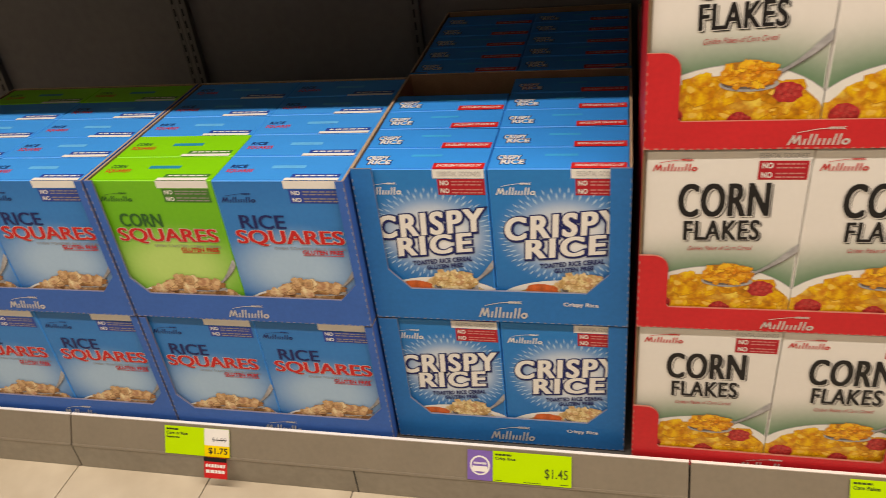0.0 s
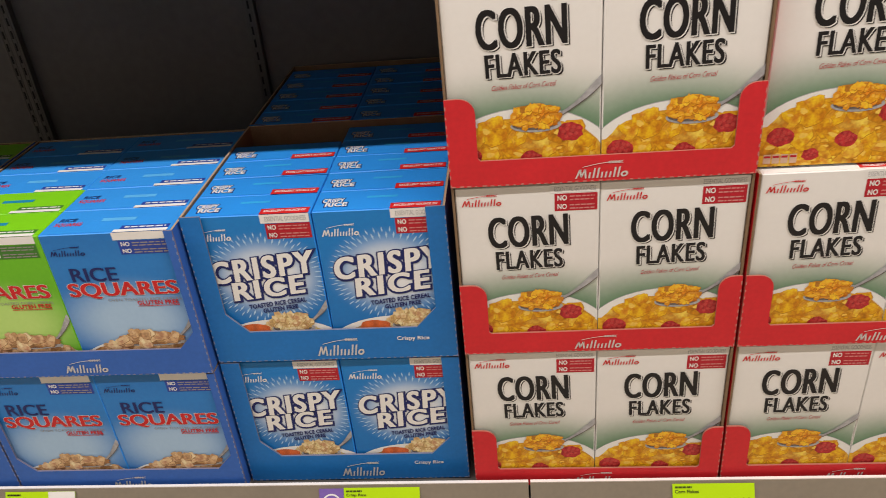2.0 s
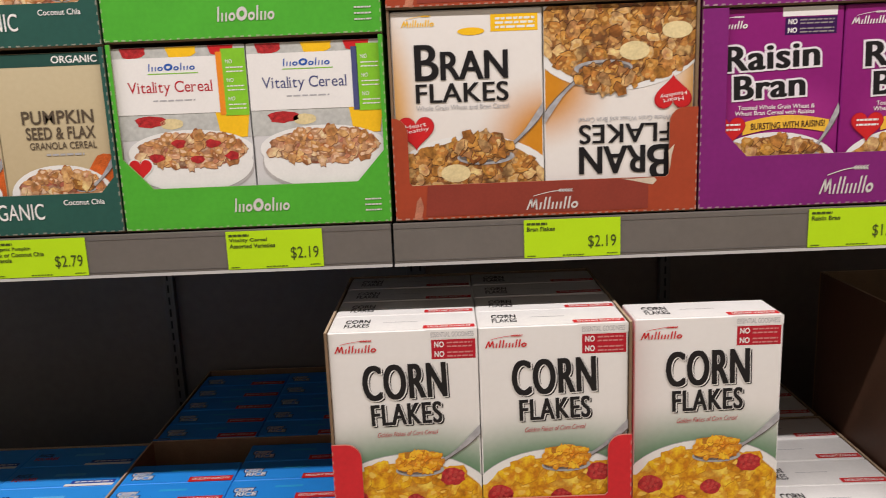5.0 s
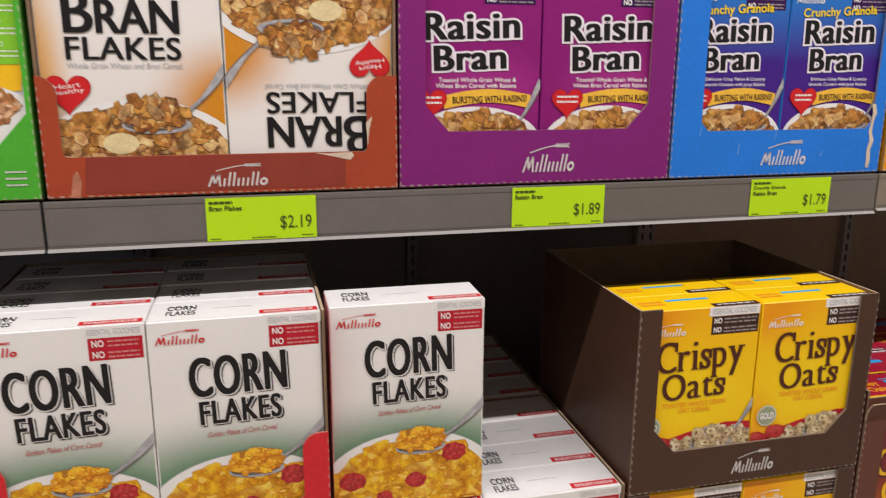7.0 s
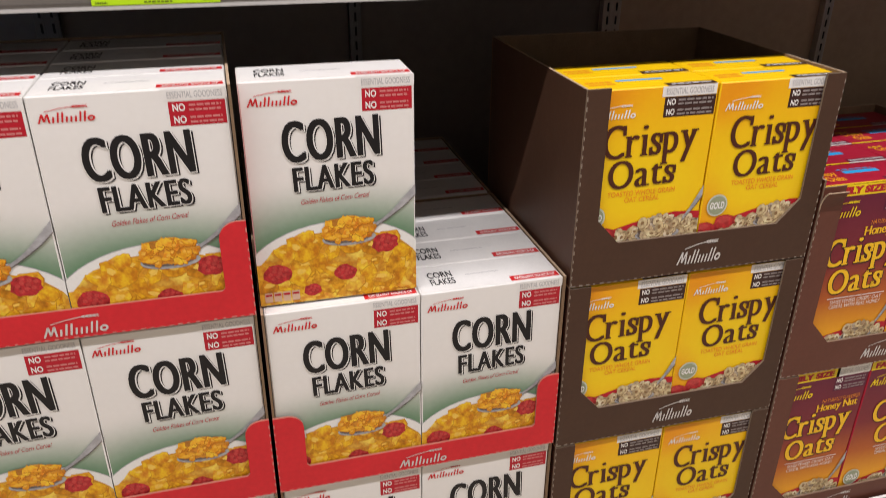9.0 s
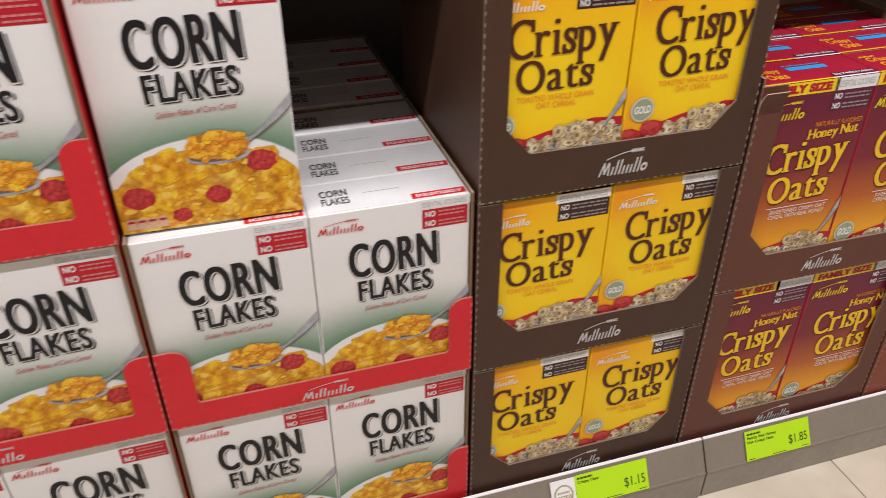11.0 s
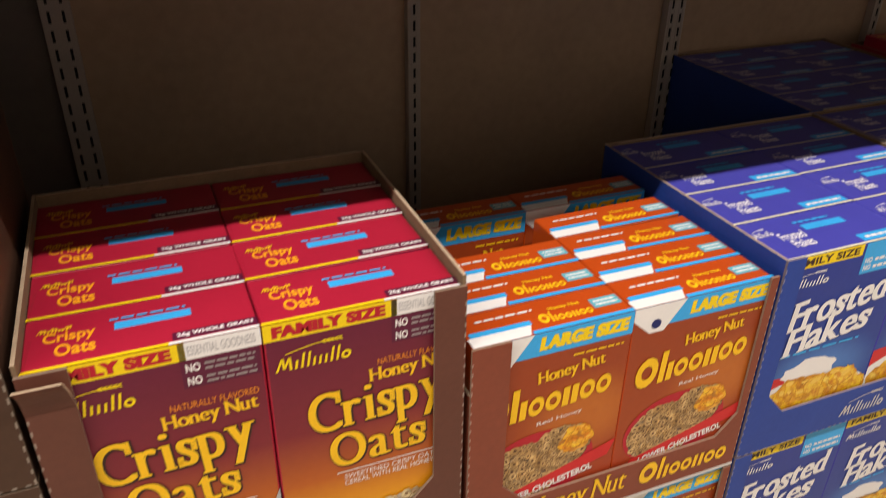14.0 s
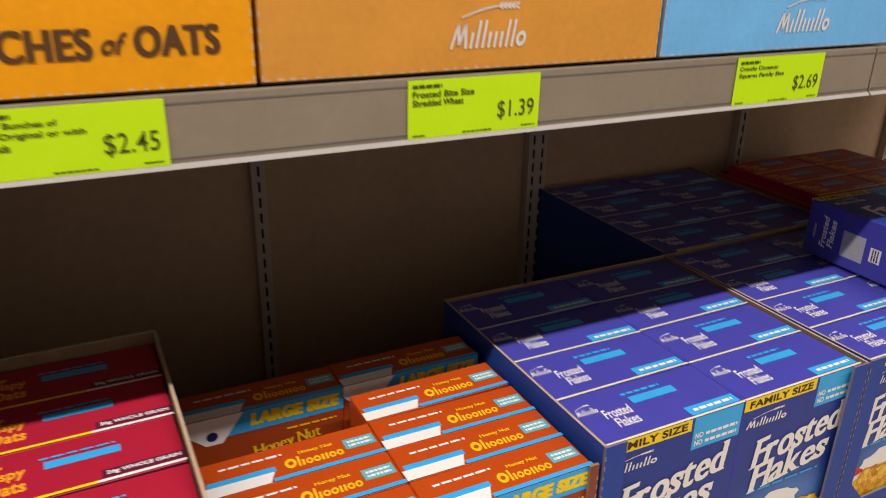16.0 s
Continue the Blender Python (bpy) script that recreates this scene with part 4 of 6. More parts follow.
def raisin(f, t, extra):
    f.logo(WHITE, 0.05, 0.90, 0.30, 0.97)
    f.rect("banner", WHITE, 0.56, 0.955, 0.95, 1.0, 1)
    no_list(f, 0.58, 0.865, 0.95, 0.95, flat("violet_ink", (0.035, 0.006, 0.07), 0.4))
    if extra:
        f.word("subtitle", YELLOW, "Crunchy Granola", 0.12, 0.83, 0.84, 0.89, 4, 0.02, 3)
    glow = flat("pale_glow", (0.78, 0.74, 0.78), 0.4, vary=0.03)
    for s, box in (("Raisin", (0.155, 0.700, 0.840, 0.825)), ("Bran", (0.225, 0.555, 0.745, 0.675))):
        f.word("outline_lettering", glow, s, *box, 3, 0.066, 2, 0, 0.0, wide=0.0040, base=0.010, space=0.05)
        f.word("title_lettering", BLACK, s, *box, 4, 0.010, 2, wide=0.0030, space=0.05)
    f.word("subtitle", WHITE, "Toasted Whole Grain Wheat &" if not extra else "Delicious Crisp Flakes & Crunchy", 0.26, 0.498, 0.82, 0.520, 4, 0.01)
    f.word("subtitle", WHITE, "Wheat Bran Cereal with Raisins" if not extra else "Granola Clusters with Juicy Raisins", 0.24, 0.470, 0.82, 0.492, 4, 0.01)
    f.heart("heart_badge", CRIMSON, 0.20, 0.40, 0.050, 6)
    f.heart("heart_badge", RED, 0.20, 0.40, 0.047, 7)
    f.bars("small_print", WHITE, 0.12, 0.39, 0.28, 0.44, 2, 8, 3, 0.4)
    up = [(0.30 + 0.07 * i, 0.435 + 0.03 * math.sin(i / 9 * math.pi)) for i in range(10)]
    f.poly("ribbon", flat("honey_ribbon", (0.80, 0.47, 0.05), 0.4, vary=0.15, scale=20), up + [(u, v - 0.066) for u, v in up[::-1]], 4)
    f.word("small_print", DARKBROWN, "BURSTING WITH RAISINS!", 0.36, 0.398, 0.90, 0.432, 5, 0.02, 1)
    f.oval("bowl", PORCELAIN, 0.52, 0.19, 0.50, 0.19, 2, 40)
    f.oval("cereal", F_BRAN, 0.52, 0.18, 0.46, 0.175, 3, 40, 0.06)
    f.spoon((0.82, 0.285), (1.0, 0.50), F_BRAN, 4, (0.19, 0.050))
    t.bars("top_lettering", WHITE, 0.1, 0.3, 0.4, 0.7, 2, 1, 3)


def art_raisin_bran(f, t):
    raisin(f, t, False)


def art_granola_raisin(f, t):
    raisin(f, t, True)


def vitality(f, ink, ribbon):
    grass = flat("leaf_ink", (0.22, 0.55, 0.03), 0.4)
    slice_ink = flat("printed_banana", (0.72, 0.60, 0.32), 0.4, vary=0.2)
    f.rect("backdrop_print", flat("misty_grey_ink", (0.50, 0.51, 0.48), 0.4, vary=0.25, scale=14), 0.0, 0.50, 1.0, 1.0, 1)
    f.oval("fruit", BERRY, 0.16, 0.985, 0.10, 0.045, 2, 16, 0.2)
    f.oval("fruit", GOLDEN, 0.52, 0.985, 0.12, 0.05, 2, 16, 0.2)
    f.oval("fruit", RED, 0.82, 0.985, 0.10, 0.04, 2, 16, 0.2)
    f.rect("name_panel", WHITE, 0.0, 0.64, 0.80, 0.945, 3)
    f.rect("ribbon", ribbon, 0.78, 0.625, 0.825, 0.965, 4)
    f.rect("banner", grass, 0.82, 0.62, 1.0, 0.98, 4)
    for k in range(3):
        f.word("small_print", WHITE, "NO", 0.85, 0.90 - k * 0.1, 0.90, 0.922 - k * 0.1, 5, 0.0)
        f.bars("small_print", WHITE, 0.85, 0.85 - k * 0.1, 0.98, 0.893 - k * 0.1, 2, 5, k, 0.3)
    f.strokes("mark", flat("cobalt_ink", (0.02, 0.10, 0.42), 0.4), 0.26, 0.874, 0.62, 0.914, "tssoOotsso", 4, 0.0, 0.1, 0.012)
    f.rect("mark", grass, 0.26, 0.856, 0.64, 0.861, 4)
    f.word("title_lettering", ink, "Vitality Cereal", 0.10, 0.738, 0.74, 0.818, 4, 0.0, serif=True)
    f.bars("subtitle", GREYINK, 0.28, 0.705, 0.60, 0.725, 1, 4, 3, 0.4)
    f.oval("fruit", BERRY, 0.24, 0.60, 0.12, 0.032, 2, 16, 0.25)
    f.oval("fruit", slice_ink, 0.40, 0.585, 0.09, 0.030, 2, 16, 0.1)
    f.poly("juice", GOLDEN, [(0.77, 0.50), (0.97, 0.50), (1.0, 0.645), (0.74, 0.645)], 2)
    f.oval("bowl_rim", flat("bowl_shadow_ink", (0.44, 0.42, 0.41), 0.4, vary=0.2), 0.53, 0.345, 0.475, 0.165, 2, 40)
    f.oval("bowl", PORCELAIN, 0.53, 0.36, 0.465, 0.16, 3, 40)
    f.oval("bowl", PORCELAIN, 0.53, 0.425, 0.485, 0.125, 3.3, 40)
    f.oval("cereal", F_VITA, 0.53, 0.432, 0.42, 0.098, 4, 40, 0.08)
    if ink is CRIMSON:
        f.heart("heart_badge", WHITE, 0.13, 0.345, 0.040, 6)
        f.heart("heart_badge", RED, 0.13, 0.345, 0.035, 7)
        for i, (u, v) in enumerate(((0.26, 0.40), (0.44, 0.475), (0.70, 0.47), (0.84, 0.40), (0.58, 0.385))):
            f.oval("berry", BERRY, u, v, 0.055, 0.024, 6, 14, 0.4, i)


def art_vitality(f, t):
    vitality(f, flat("slate_ink", (0.07, 0.08, 0.20), 0.4), flat("slate_ink", (0.07, 0.08, 0.20)))


def art_vitality_berry(f, t):
    vitality(f, CRIMSON, ORANGE)


def art_organic(f, t):
    ink = flat("umber_ink", (0.10, 0.075, 0.05), 0.4)
    f.rect("header", flat("dark_green_ink", (0.02, 0.075, 0.06), 0.4), 0.0, 0.93, 1.0, 1.0, 1)
    f.word("small_print", WHITE, "ORGANIC", 0.55, 0.945, 0.95, 0.985, 2, 0.02)
    f.word("title_lettering", ink, "PUMPKIN", 0.22, 0.615, 0.86, 0.69, 3, 0.02)
    f.word("title_lettering", ink, "SEED & FLAX", 0.24, 0.53, 0.86, 0.60, 3, 0.02)
    f.word("subtitle", ink, "GRANOLA CEREAL", 0.26, 0.475, 0.86, 0.515, 3, 0.01)
    f.bars("small_print", GREYINK, 0.40, 0.435, 0.74, 0.455, 1, 3, 3)
    f.oval("fruit", flat("printed_pumpkin", (0.55, 0.11, 0.02), 0.4, vary=0.5, scale=60), 0.93, 0.29, 0.19, 0.15, 2, 22, 0.1)
    f.oval("bowl", PORCELAIN, 0.50, 0.22, 0.46, 0.165, 3, 40)
    f.oval("cereal", F_VITA, 0.50, 0.225, 0.40, 0.135, 4, 40, 0.06)
    f.spoon((0.78, 0.26), (1.02, 0.43), F_BRAN, 4, (0.08, 0.03))


def art_almonds(f, t):
    f.word("title_lettering", WHITE, "ALMONDS", 0.16, 0.318, 0.80, 0.385, 4, 0.03)
    f.oval("bowl", PORCELAIN, 1.02, 0.15, 0.26, 0.185, 2, 40)
    f.oval("bowl_rim", NAVY, 1.06, 0.14, 0.26, 0.175, 3, 40)
    f.oval("bowl", PORCELAIN, 1.08, 0.12, 0.22, 0.16, 4, 40)
    f.oval("cereal", F_BRAN, 0.50, 0.255, 0.24, 0.05, 5, 30, 0.3)


def art_roasted(f, t):
    f.word("title_lettering", WHITE, "HONEY ROASTED", 0.10, 0.318, 0.95, 0.38, 4, 0.025)
    f.oval("bowl", PORCELAIN, 0.60, 0.12, 0.50, 0.15, 2, 40)
    f.oval("cereal", F_BRAN, 0.62, 0.255, 0.15, 0.045, 3, 30, 0.3)


def art_wheat(f, t):
    f.oval("bowl", PORCELAIN, 0.56, 0.235, 0.40, 0.125, 2, 40)
    f.oval("cereal", F_WHEAT, 0.52, 0.29, 0.36, 0.07, 3, 40, 0.1)
    f.oval("cereal", F_WHEAT, 0.72, 0.37, 0.20, 0.085, 4, 40, 0.1, 4)
    badge = flat("cream_badge", (0.74, 0.62, 0.40), 0.4)
    f.rect("badge", badge, 0.05, 0.30, 0.30, 0.41, 5)
    f.word("small_print", DARKBROWN, "Original", 0.07, 0.335, 0.28, 0.385, 6, 0.0, 4, serif=True)


def art_cinnamon(f, t):
    f.oval("cereal", food("cinnamon_print", [(0.62, 0.44, 0.16), (0.75, 0.60, 0.30), (0.50, 0.30, 0.08)], 0.02, (0.30, 0.16, 0.04)), 0.5, 0.30, 0.60, 0.24, 3, 40, 0.06)
    f.oval("bowl", PORCELAIN, 0.8, 0.42, 0.30, 0.14, 2, 30)


GREENISH = (0.055, 0.19, 0.075)
# name: width, height, depth, side colour, front steps, printed glows, art, label
PRODUCTS = {
    "corn_flakes": (0.2100, 0.297, 0.0800, (0.78, 0.77, 0.74), [(0.0, (0.74, 0.72, 0.68)), (1.0, (0.80, 0.79, 0.76))],
                    [(0.5, 0.19, 1.35, 0.42, GREENISH, 1.0)], art_corn_flakes, "white and green carton of corn flakes with a cereal bowl picture"),
    # Blue cartons: the sheen on their tops is put into a brighter side colour.
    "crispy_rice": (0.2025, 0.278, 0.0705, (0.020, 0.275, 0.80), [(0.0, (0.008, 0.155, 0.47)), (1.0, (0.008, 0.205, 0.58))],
                    [(0.55, 0.585, 0.56, 0.325, (0.50, 0.66, 0.82), 0.85), (0.55, 0.585, 0.47, 0.26, (0.80, 0.83, 0.85), 1.0)], art_crispy_rice, "bright blue carton of crispy rice cereal"),
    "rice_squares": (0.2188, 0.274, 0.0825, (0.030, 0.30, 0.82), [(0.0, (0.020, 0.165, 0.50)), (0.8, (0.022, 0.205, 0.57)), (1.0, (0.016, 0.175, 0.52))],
                     [(0.5, 0.40, 0.70, 0.34, (0.46, 0.64, 0.80), 0.8)], art_rice_squares, "blue carton of rice squares cereal with red lettering"),
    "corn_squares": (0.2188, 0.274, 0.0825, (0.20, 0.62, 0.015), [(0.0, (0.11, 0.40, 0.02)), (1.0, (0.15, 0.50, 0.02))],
                     [(0.5, 0.40, 0.70, 0.34, (0.56, 0.78, 0.24), 0.8)], art_corn_squares, "lime green carton of corn squares cereal"),
    "crispy_oats": (0.1940, 0.284, 0.0690, (0.88, 0.56, 0.003), [(0.0, (0.84, 0.36, 0.003)), (0.35, (0.88, 0.52, 0.002)), (0.75, (0.88, 0.54, 0.002)), (1.0, (0.86, 0.42, 0.003))],
                    [(0.5, 0.5, 0.7, 0.3, (0.90, 0.64, 0.004), 0.8), (0.0, 1.0, 0.55, 0.30, (0.80, 0.27, 0.004), 0.75), (0.0, 0.25, 0.30, 0.35, (0.82, 0.33, 0.004), 0.7)], art_crispy_oats, "yellow carton of crispy oats with black lettering"),
    "honey_oats": (0.1955, 0.344, 0.0825, (0.39, 0.014, 0.038), [(0.0, (0.85, 0.52, 0.015)), (0.22, (0.80, 0.36, 0.01)), (0.40, (0.46, 0.11, 0.015)), (0.60, (0.20, 0.02, 0.028)), (1.0, (0.115, 0.009, 0.035))],
                   [], art_honey_oats, "maroon and orange family-size carton of honey nut crispy oats"),
    "honey_rings": (0.2000, 0.304, 0.0600, (0.48, 0.065, 0.008), [(0.0, (0.38, 0.034, 0.012)), (0.45, (0.33, 0.056, 0.010)), (1.0, (0.29, 0.046, 0.012))],
                    [(0.75, 0.55, 0.5, 0.25, (0.52, 0.15, 0.02), 0.8)], art_honey_rings, "orange-brown carton of honey nut oat rings with blue top band"),
    # Side colour lifted to carry the pale haze over the shaded tops.
    "frosted_flakes": (0.2160, 0.312, 0.0985, (0.060, 0.060, 0.38), [(0.0, (0.01, 0.05, 0.26)), (1.0, (0.015, 0.035, 0.26))],
                       [(0.5, 0.35, 0.6, 0.25, (0.08, 0.25, 0.60), 0.7)], art_frosted, "royal blue family-size carton of frosted flakes"),
    "bran_flakes": (0.2135, 0.292, 0.077, (0.76, 0.74, 0.70), [(0.0, (0.76, 0.72, 0.66)), (1.0, (0.78, 0.76, 0.72))],
                    [(1.05, 0.36, 0.55, 0.36, (0.60, 0.24, 0.015), 1.0), (-0.05, 0.50, 0.26, 0.6, (0.66, 0.34, 0.07), 0.9)], art_bran_flakes, "white and amber carton of bran flakes with a heart badge"),
    "raisin_bran": (0.1960, 0.278, 0.077, (0.24, 0.010, 0.18), [(0.0, (0.22, 0.008, 0.145)), (1.0, (0.25, 0.012, 0.165))], [(0.6, 0.45, 0.6, 0.25, (0.38, 0.03, 0.24), 0.7)], art_raisin_bran, "purple carton of raisin bran cereal"),
    "granola_raisin": (0.1775, 0.278, 0.077, (0.02, 0.16, 0.50), [(0.0, (0.07, 0.015, 0.22)), (0.6, (0.05, 0.015, 0.22)), (1.0, (0.015, 0.20, 0.60))], [], art_granola_raisin, "blue and violet carton of crunchy granola raisin bran"),
    "vitality": (0.1890, 0.258, 0.077, (0.62, 0.62, 0.62), [(0.0, (0.60, 0.60, 0.60)), (1.0, (0.66, 0.65, 0.64))], [], art_vitality, "pale grey carton of vitality cereal with fruit picture"),
    "vitality_berry": (0.1890, 0.258, 0.077, (0.62, 0.62, 0.62), [(0.0, (0.60, 0.60, 0.60)), (1.0, (0.66, 0.65, 0.64))], [], art_vitality_berry, "pale grey carton of vitality cereal with red lettering"),
    "organic_granola": (0.1615, 0.256, 0.077, (0.50, 0.42, 0.26), [(0.0, (0.48, 0.38, 0.22)), (1.0, (0.58, 0.50, 0.32))], [], art_organic, "beige carton of organic pumpkin seed granola"),
    "oat_bunches_almond": (0.2130, 0.30, 0.077, (0.02, 0.03, 0.30), [(0.0, (0.02, 0.03, 0.30)), (1.0, (0.02, 0.03, 0.32))], [], art_almonds, "deep blue carton of oat clusters with almonds"),
    "oat_bunches_honey": (0.2130, 0.30, 0.077, (0.50, 0.05, 0.02), [(0.0, (0.55, 0.05, 0.02)), (1.0, (0.5, 0.05, 0.02))], [], art_roasted, "red carton of honey roasted oat clusters"),
    "shredded_wheat": (0.2040, 0.30, 0.077, (0.70, 0.20, 0.01), [(0.0, (0.72, 0.22, 0.01)), (1.0, (0.72, 0.22, 0.01))], [], art_wheat, "orange carton of frosted shredded wheat"),
    "cinnamon_squares": (0.195, 0.30, 0.077, (0.10, 0.32, 0.60), [(0.0, (0.50, 0.52, 0.50)), (1.0, (0.10, 0.32, 0.60))], [], art_cinnamon, "light blue carton of cinnamon squares cereal"),
}
KINDS = {}


def carton(kind, full):
    """The first carton of a kind; full ones have the printed front, the others, hidden behind, only the printed top."""
    W, H, D, side, stops, glows, art, label = PRODUCTS[kind]
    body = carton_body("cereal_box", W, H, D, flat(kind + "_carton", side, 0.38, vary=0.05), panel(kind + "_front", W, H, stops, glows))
    f, t = sheets(W, H, D)
    art(f, t)
    if full:
        f.make(body)
    t.make(body)
    return tagged(body, label, "cereal box", kind.replace("_", " ") + " boxes")


def put_box(kind, x, y, z, full=True, rz=0.0, lean=0.0, ry=0.0):
    m = pose(x, y, z, lean, ry, rz)
    if (kind, full) not in KINDS:
        KINDS[kind, full] = carton(kind, full)
        KINDS[kind, full].matrix_basis = m
        return KINDS[kind, full]
    return copy_thing(KINDS[kind, full], m)


# ---- shelf-ready trays ----
def tray_outline(W, H, style):
    """The front board of a tray, from the lower left corner: (x, z)."""
    kind, lip, left, right, ear = style
    if kind == "ears":
        def corner(cx, cz, r, a0, a1):
            return [(cx + r * math.cos(radians(a0 + (a1 - a0) * i / 5)), cz + r * math.sin(radians(a0 + (a1 - a0) * i / 5))) for i in range(6)]
        k = 0.022
        return ([(0, 0.0022), (W, 0.0022), (W, ear)] + corner(W - right + k, ear - k, k, 90, 180) + [(W - right, lip + 0.004), (W - right - 0.004, lip)]
                + [(left + 0.004, lip), (left, lip + 0.004)] + corner(left - k, ear - k, k, 0, 90) + [(0, ear)])
    c = ear
    return [(0, 0.0022), (W, 0.0022), (W, H), (W - right, H), (W - right, lip + c * 1.1), (W - right - c, lip), (left + c, lip), (left, lip + c * 1.1), (left, H), (0, H)]


def tray(W, H, D, colour, style, mark, label, side_h=None):
    """A tray of corrugated board: bottom, sides, back and a cut-out front, printed outside, brown inside."""
    col = flat("tray_%d_%d_%d" % tuple(int(c * 999) for c in colour), colour, 0.5, vary=0.10, scale=14, bump=0.5)
    th = 0.0035
    sh = side_h or H
    root = solid("display_tray", [(0, th, 0, W, D, 0.003, 1)], [col, KRAFT])
    for name, x0, x1, outer in (("side_panel", 0, th, 0), ("side_panel", W - th, W, 1)):
        bm = bmesh.new()
        vs = [bm.verts.new(p) for p in ((x0, th, 0.003), (x1, th, 0.003), (x1, D - th, 0.003), (x0, D - th, 0.003), (x0, th, sh), (x1, th, sh), (x1, D - th, sh), (x0, D - th, sh))]
        for i, f in enumerate(((3, 2, 1, 0), (4, 5, 6, 7), (0, 1, 5, 4), (1, 2, 6, 5), (2, 3, 7, 6), (3, 0, 4, 7))):
            bm.faces.new([vs[j] for j in f]).material_index = 0 if i == (3 if outer else 5) else (2 if i == 1 else 1)
        me = bpy.data.meshes.new(name)
        bm.to_mesh(me), bm.free()
        me.materials.append(col), me.materials.append(KRAFT), me.materials.append(RIM)
        ob = new(name, me)
        ob.parent = root
    solid("back_panel", [(0, D - th, 0.003, W, D, sh - 0.0006, 0), (0, D - th, sh - 0.0006, W, D, sh, 1)], [KRAFT, RIM], root)
    edge = flat("cut_edge_%d_%d_%d" % tuple(int(c * 999) for c in colour), tuple(0.35 * c + 0.65 * k for c, k in zip(colour, (0.26, 0.20, 0.14))), 0.9, vary=0.2, scale=60)
    board = slab("front_panel", tray_outline(W, H, style), 0, th, [col, edge], root)
    # perforated edges: short pale dashes along the folds
    f = Sheet(W, H, lambda u, v, k: (u, -k, v))
    r = random.Random(5)
    tint = tuple(0.55 * c + 0.24 * k for c, k in zip(colour, (1.0, 0.88, 0.72)))
    dash = flat("worn_fold_%d_%d_%d" % tuple(int(c * 999) for c in colour), tint, 0.9, vary=0.25, scale=90)
    n = int(W / 0.011)
    for i in range(n):
        f.rect("perforation", dash, (i + 0.2) / n, 0.0023 / H, (i + 0.2 + r.uniform(0.3, 0.6)) / n, (0.0023 + r.uniform(0.0014, 0.0024)) / H, 1)
    top = H if style[0] != "ears" else style[4]
    n = int(top / 0.013)
    for i in range(n):
        for u in (0.0, 1 - 0.0018 / W):
            f.rect("perforation", dash, u, (i + 0.2) * 0.013 / H, u + 0.0018 / W, (i + 0.2 + r.uniform(0.3, 0.5)) * 0.013 / H, 1)
    mark(f)
    f.make(board)
    return tagged(root, label, "display tray", "display trays")


# ---- the room ----
def tile_material():
    m, nt, N, L, B = nodes_of("beige_floor_tile")
    tc, oi = N.new("ShaderNodeTexCoord"), N.new("ShaderNodeObjectInfo")
    n1 = N.new("ShaderNodeTexNoise")
    n1.inputs["Scale"].default_value, n1.inputs["Detail"].default_value = 9, 6
    L.new(tc.outputs["Object"], n1.inputs["Vector"])
    ramp = N.new("ShaderNodeValToRGB")
    ramp.color_ramp.elements[0].color, ramp.color_ramp.elements[1].color = (0.50, 0.43, 0.325, 1), (0.62, 0.55, 0.43, 1)
    ramp.color_ramp.elements[0].position, ramp.color_ramp.elements[1].position = 0.3, 0.7
    L.new(n1.outputs["Fac"], ramp.inputs[0])
    hs = N.new("ShaderNodeHueSaturation")
    mr = N.new("ShaderNodeMapRange")
    mr.inputs["To Min"].default_value, mr.inputs["To Max"].default_value = 0.94, 1.05
    L.new(oi.outputs["Random"], mr.inputs["Value"]), L.new(mr.outputs[0], hs.inputs["Value"]), L.new(ramp.outputs[0], hs.inputs["Color"])
    L.new(hs.outputs[0], B.inputs["Base Color"])
    B.inputs["Roughness"].default_value = 0.32
    return m


TILE = tile_material()
GROUT = flat("grey_grout", (0.20, 0.18, 0.16), 0.9)
PAINT = flat("off_white_wall_paint", (0.50, 0.48, 0.45), 0.8, vary=0.04, scale=3)
# this grey sets how much light bounces back into the shelves
BOUNCE_GREY = flat("bounce_wall_grey", (0.33, 0.31, 0.29), 0.8, vary=0.06, scale=3)
floor_ob = tagged(solid("floor", [(-5, -1.9, -0.1, 7, 2.2, -0.004, 0)], [GROUT]), "beige ceramic tile floor with dark joints", "floor", kind="structure")
tagged(solid("ceiling", [(-5, -1.9, 3.2, 7, 2.2, 3.3, 0)], [PAINT]), "plain white ceiling", "ceiling", kind="structure")
# The south wall is an unseen stand-in for opposite shelving, added for fill light.
for nm, b in (("wall_north", (-5, 2.0, 0, 7, 2.2, 3.2, 0)), ("wall_south", (-5, -1.9, 0, 7, -1.7, 3.2, 0)), ("wall_west", (-5.2, -1.9, 0, -5, 2.2, 3.2, 0)), ("wall_east", (7, -1.9, 0, 7.2, 2.2, 3.2, 0))):
    tagged(solid(nm, [b], [BOUNCE_GREY if nm == "wall_south" else PAINT]), "plain painted wall closing the aisle", "wall", kind="structure")

# ---- shelving: bays of four feet ----
BAY, BAY0, BACK = 1.219, -1.091, 1.80
RAIL_U, DECK_U, DECK_L = 1.050, 1.137, 0.096


def back_panels(i):
    x0 = BAY0 + i * BAY
    # left bays take the shaded tones of the same panel
    root = tagged(solid("wall_panel_%d" % (i + 2), [(x0 + 0.001, BACK, 0.0, x0 + BAY - 0.001, BACK + 0.02, 2.2, 0)], [PANEL_LIT if i >= 2 else PANEL_HALF_SHADED if i == 1 else PANEL_SHADED]), "dark brown steel back panel of the shelving", "back panel", "back panels", "structure")
    return root


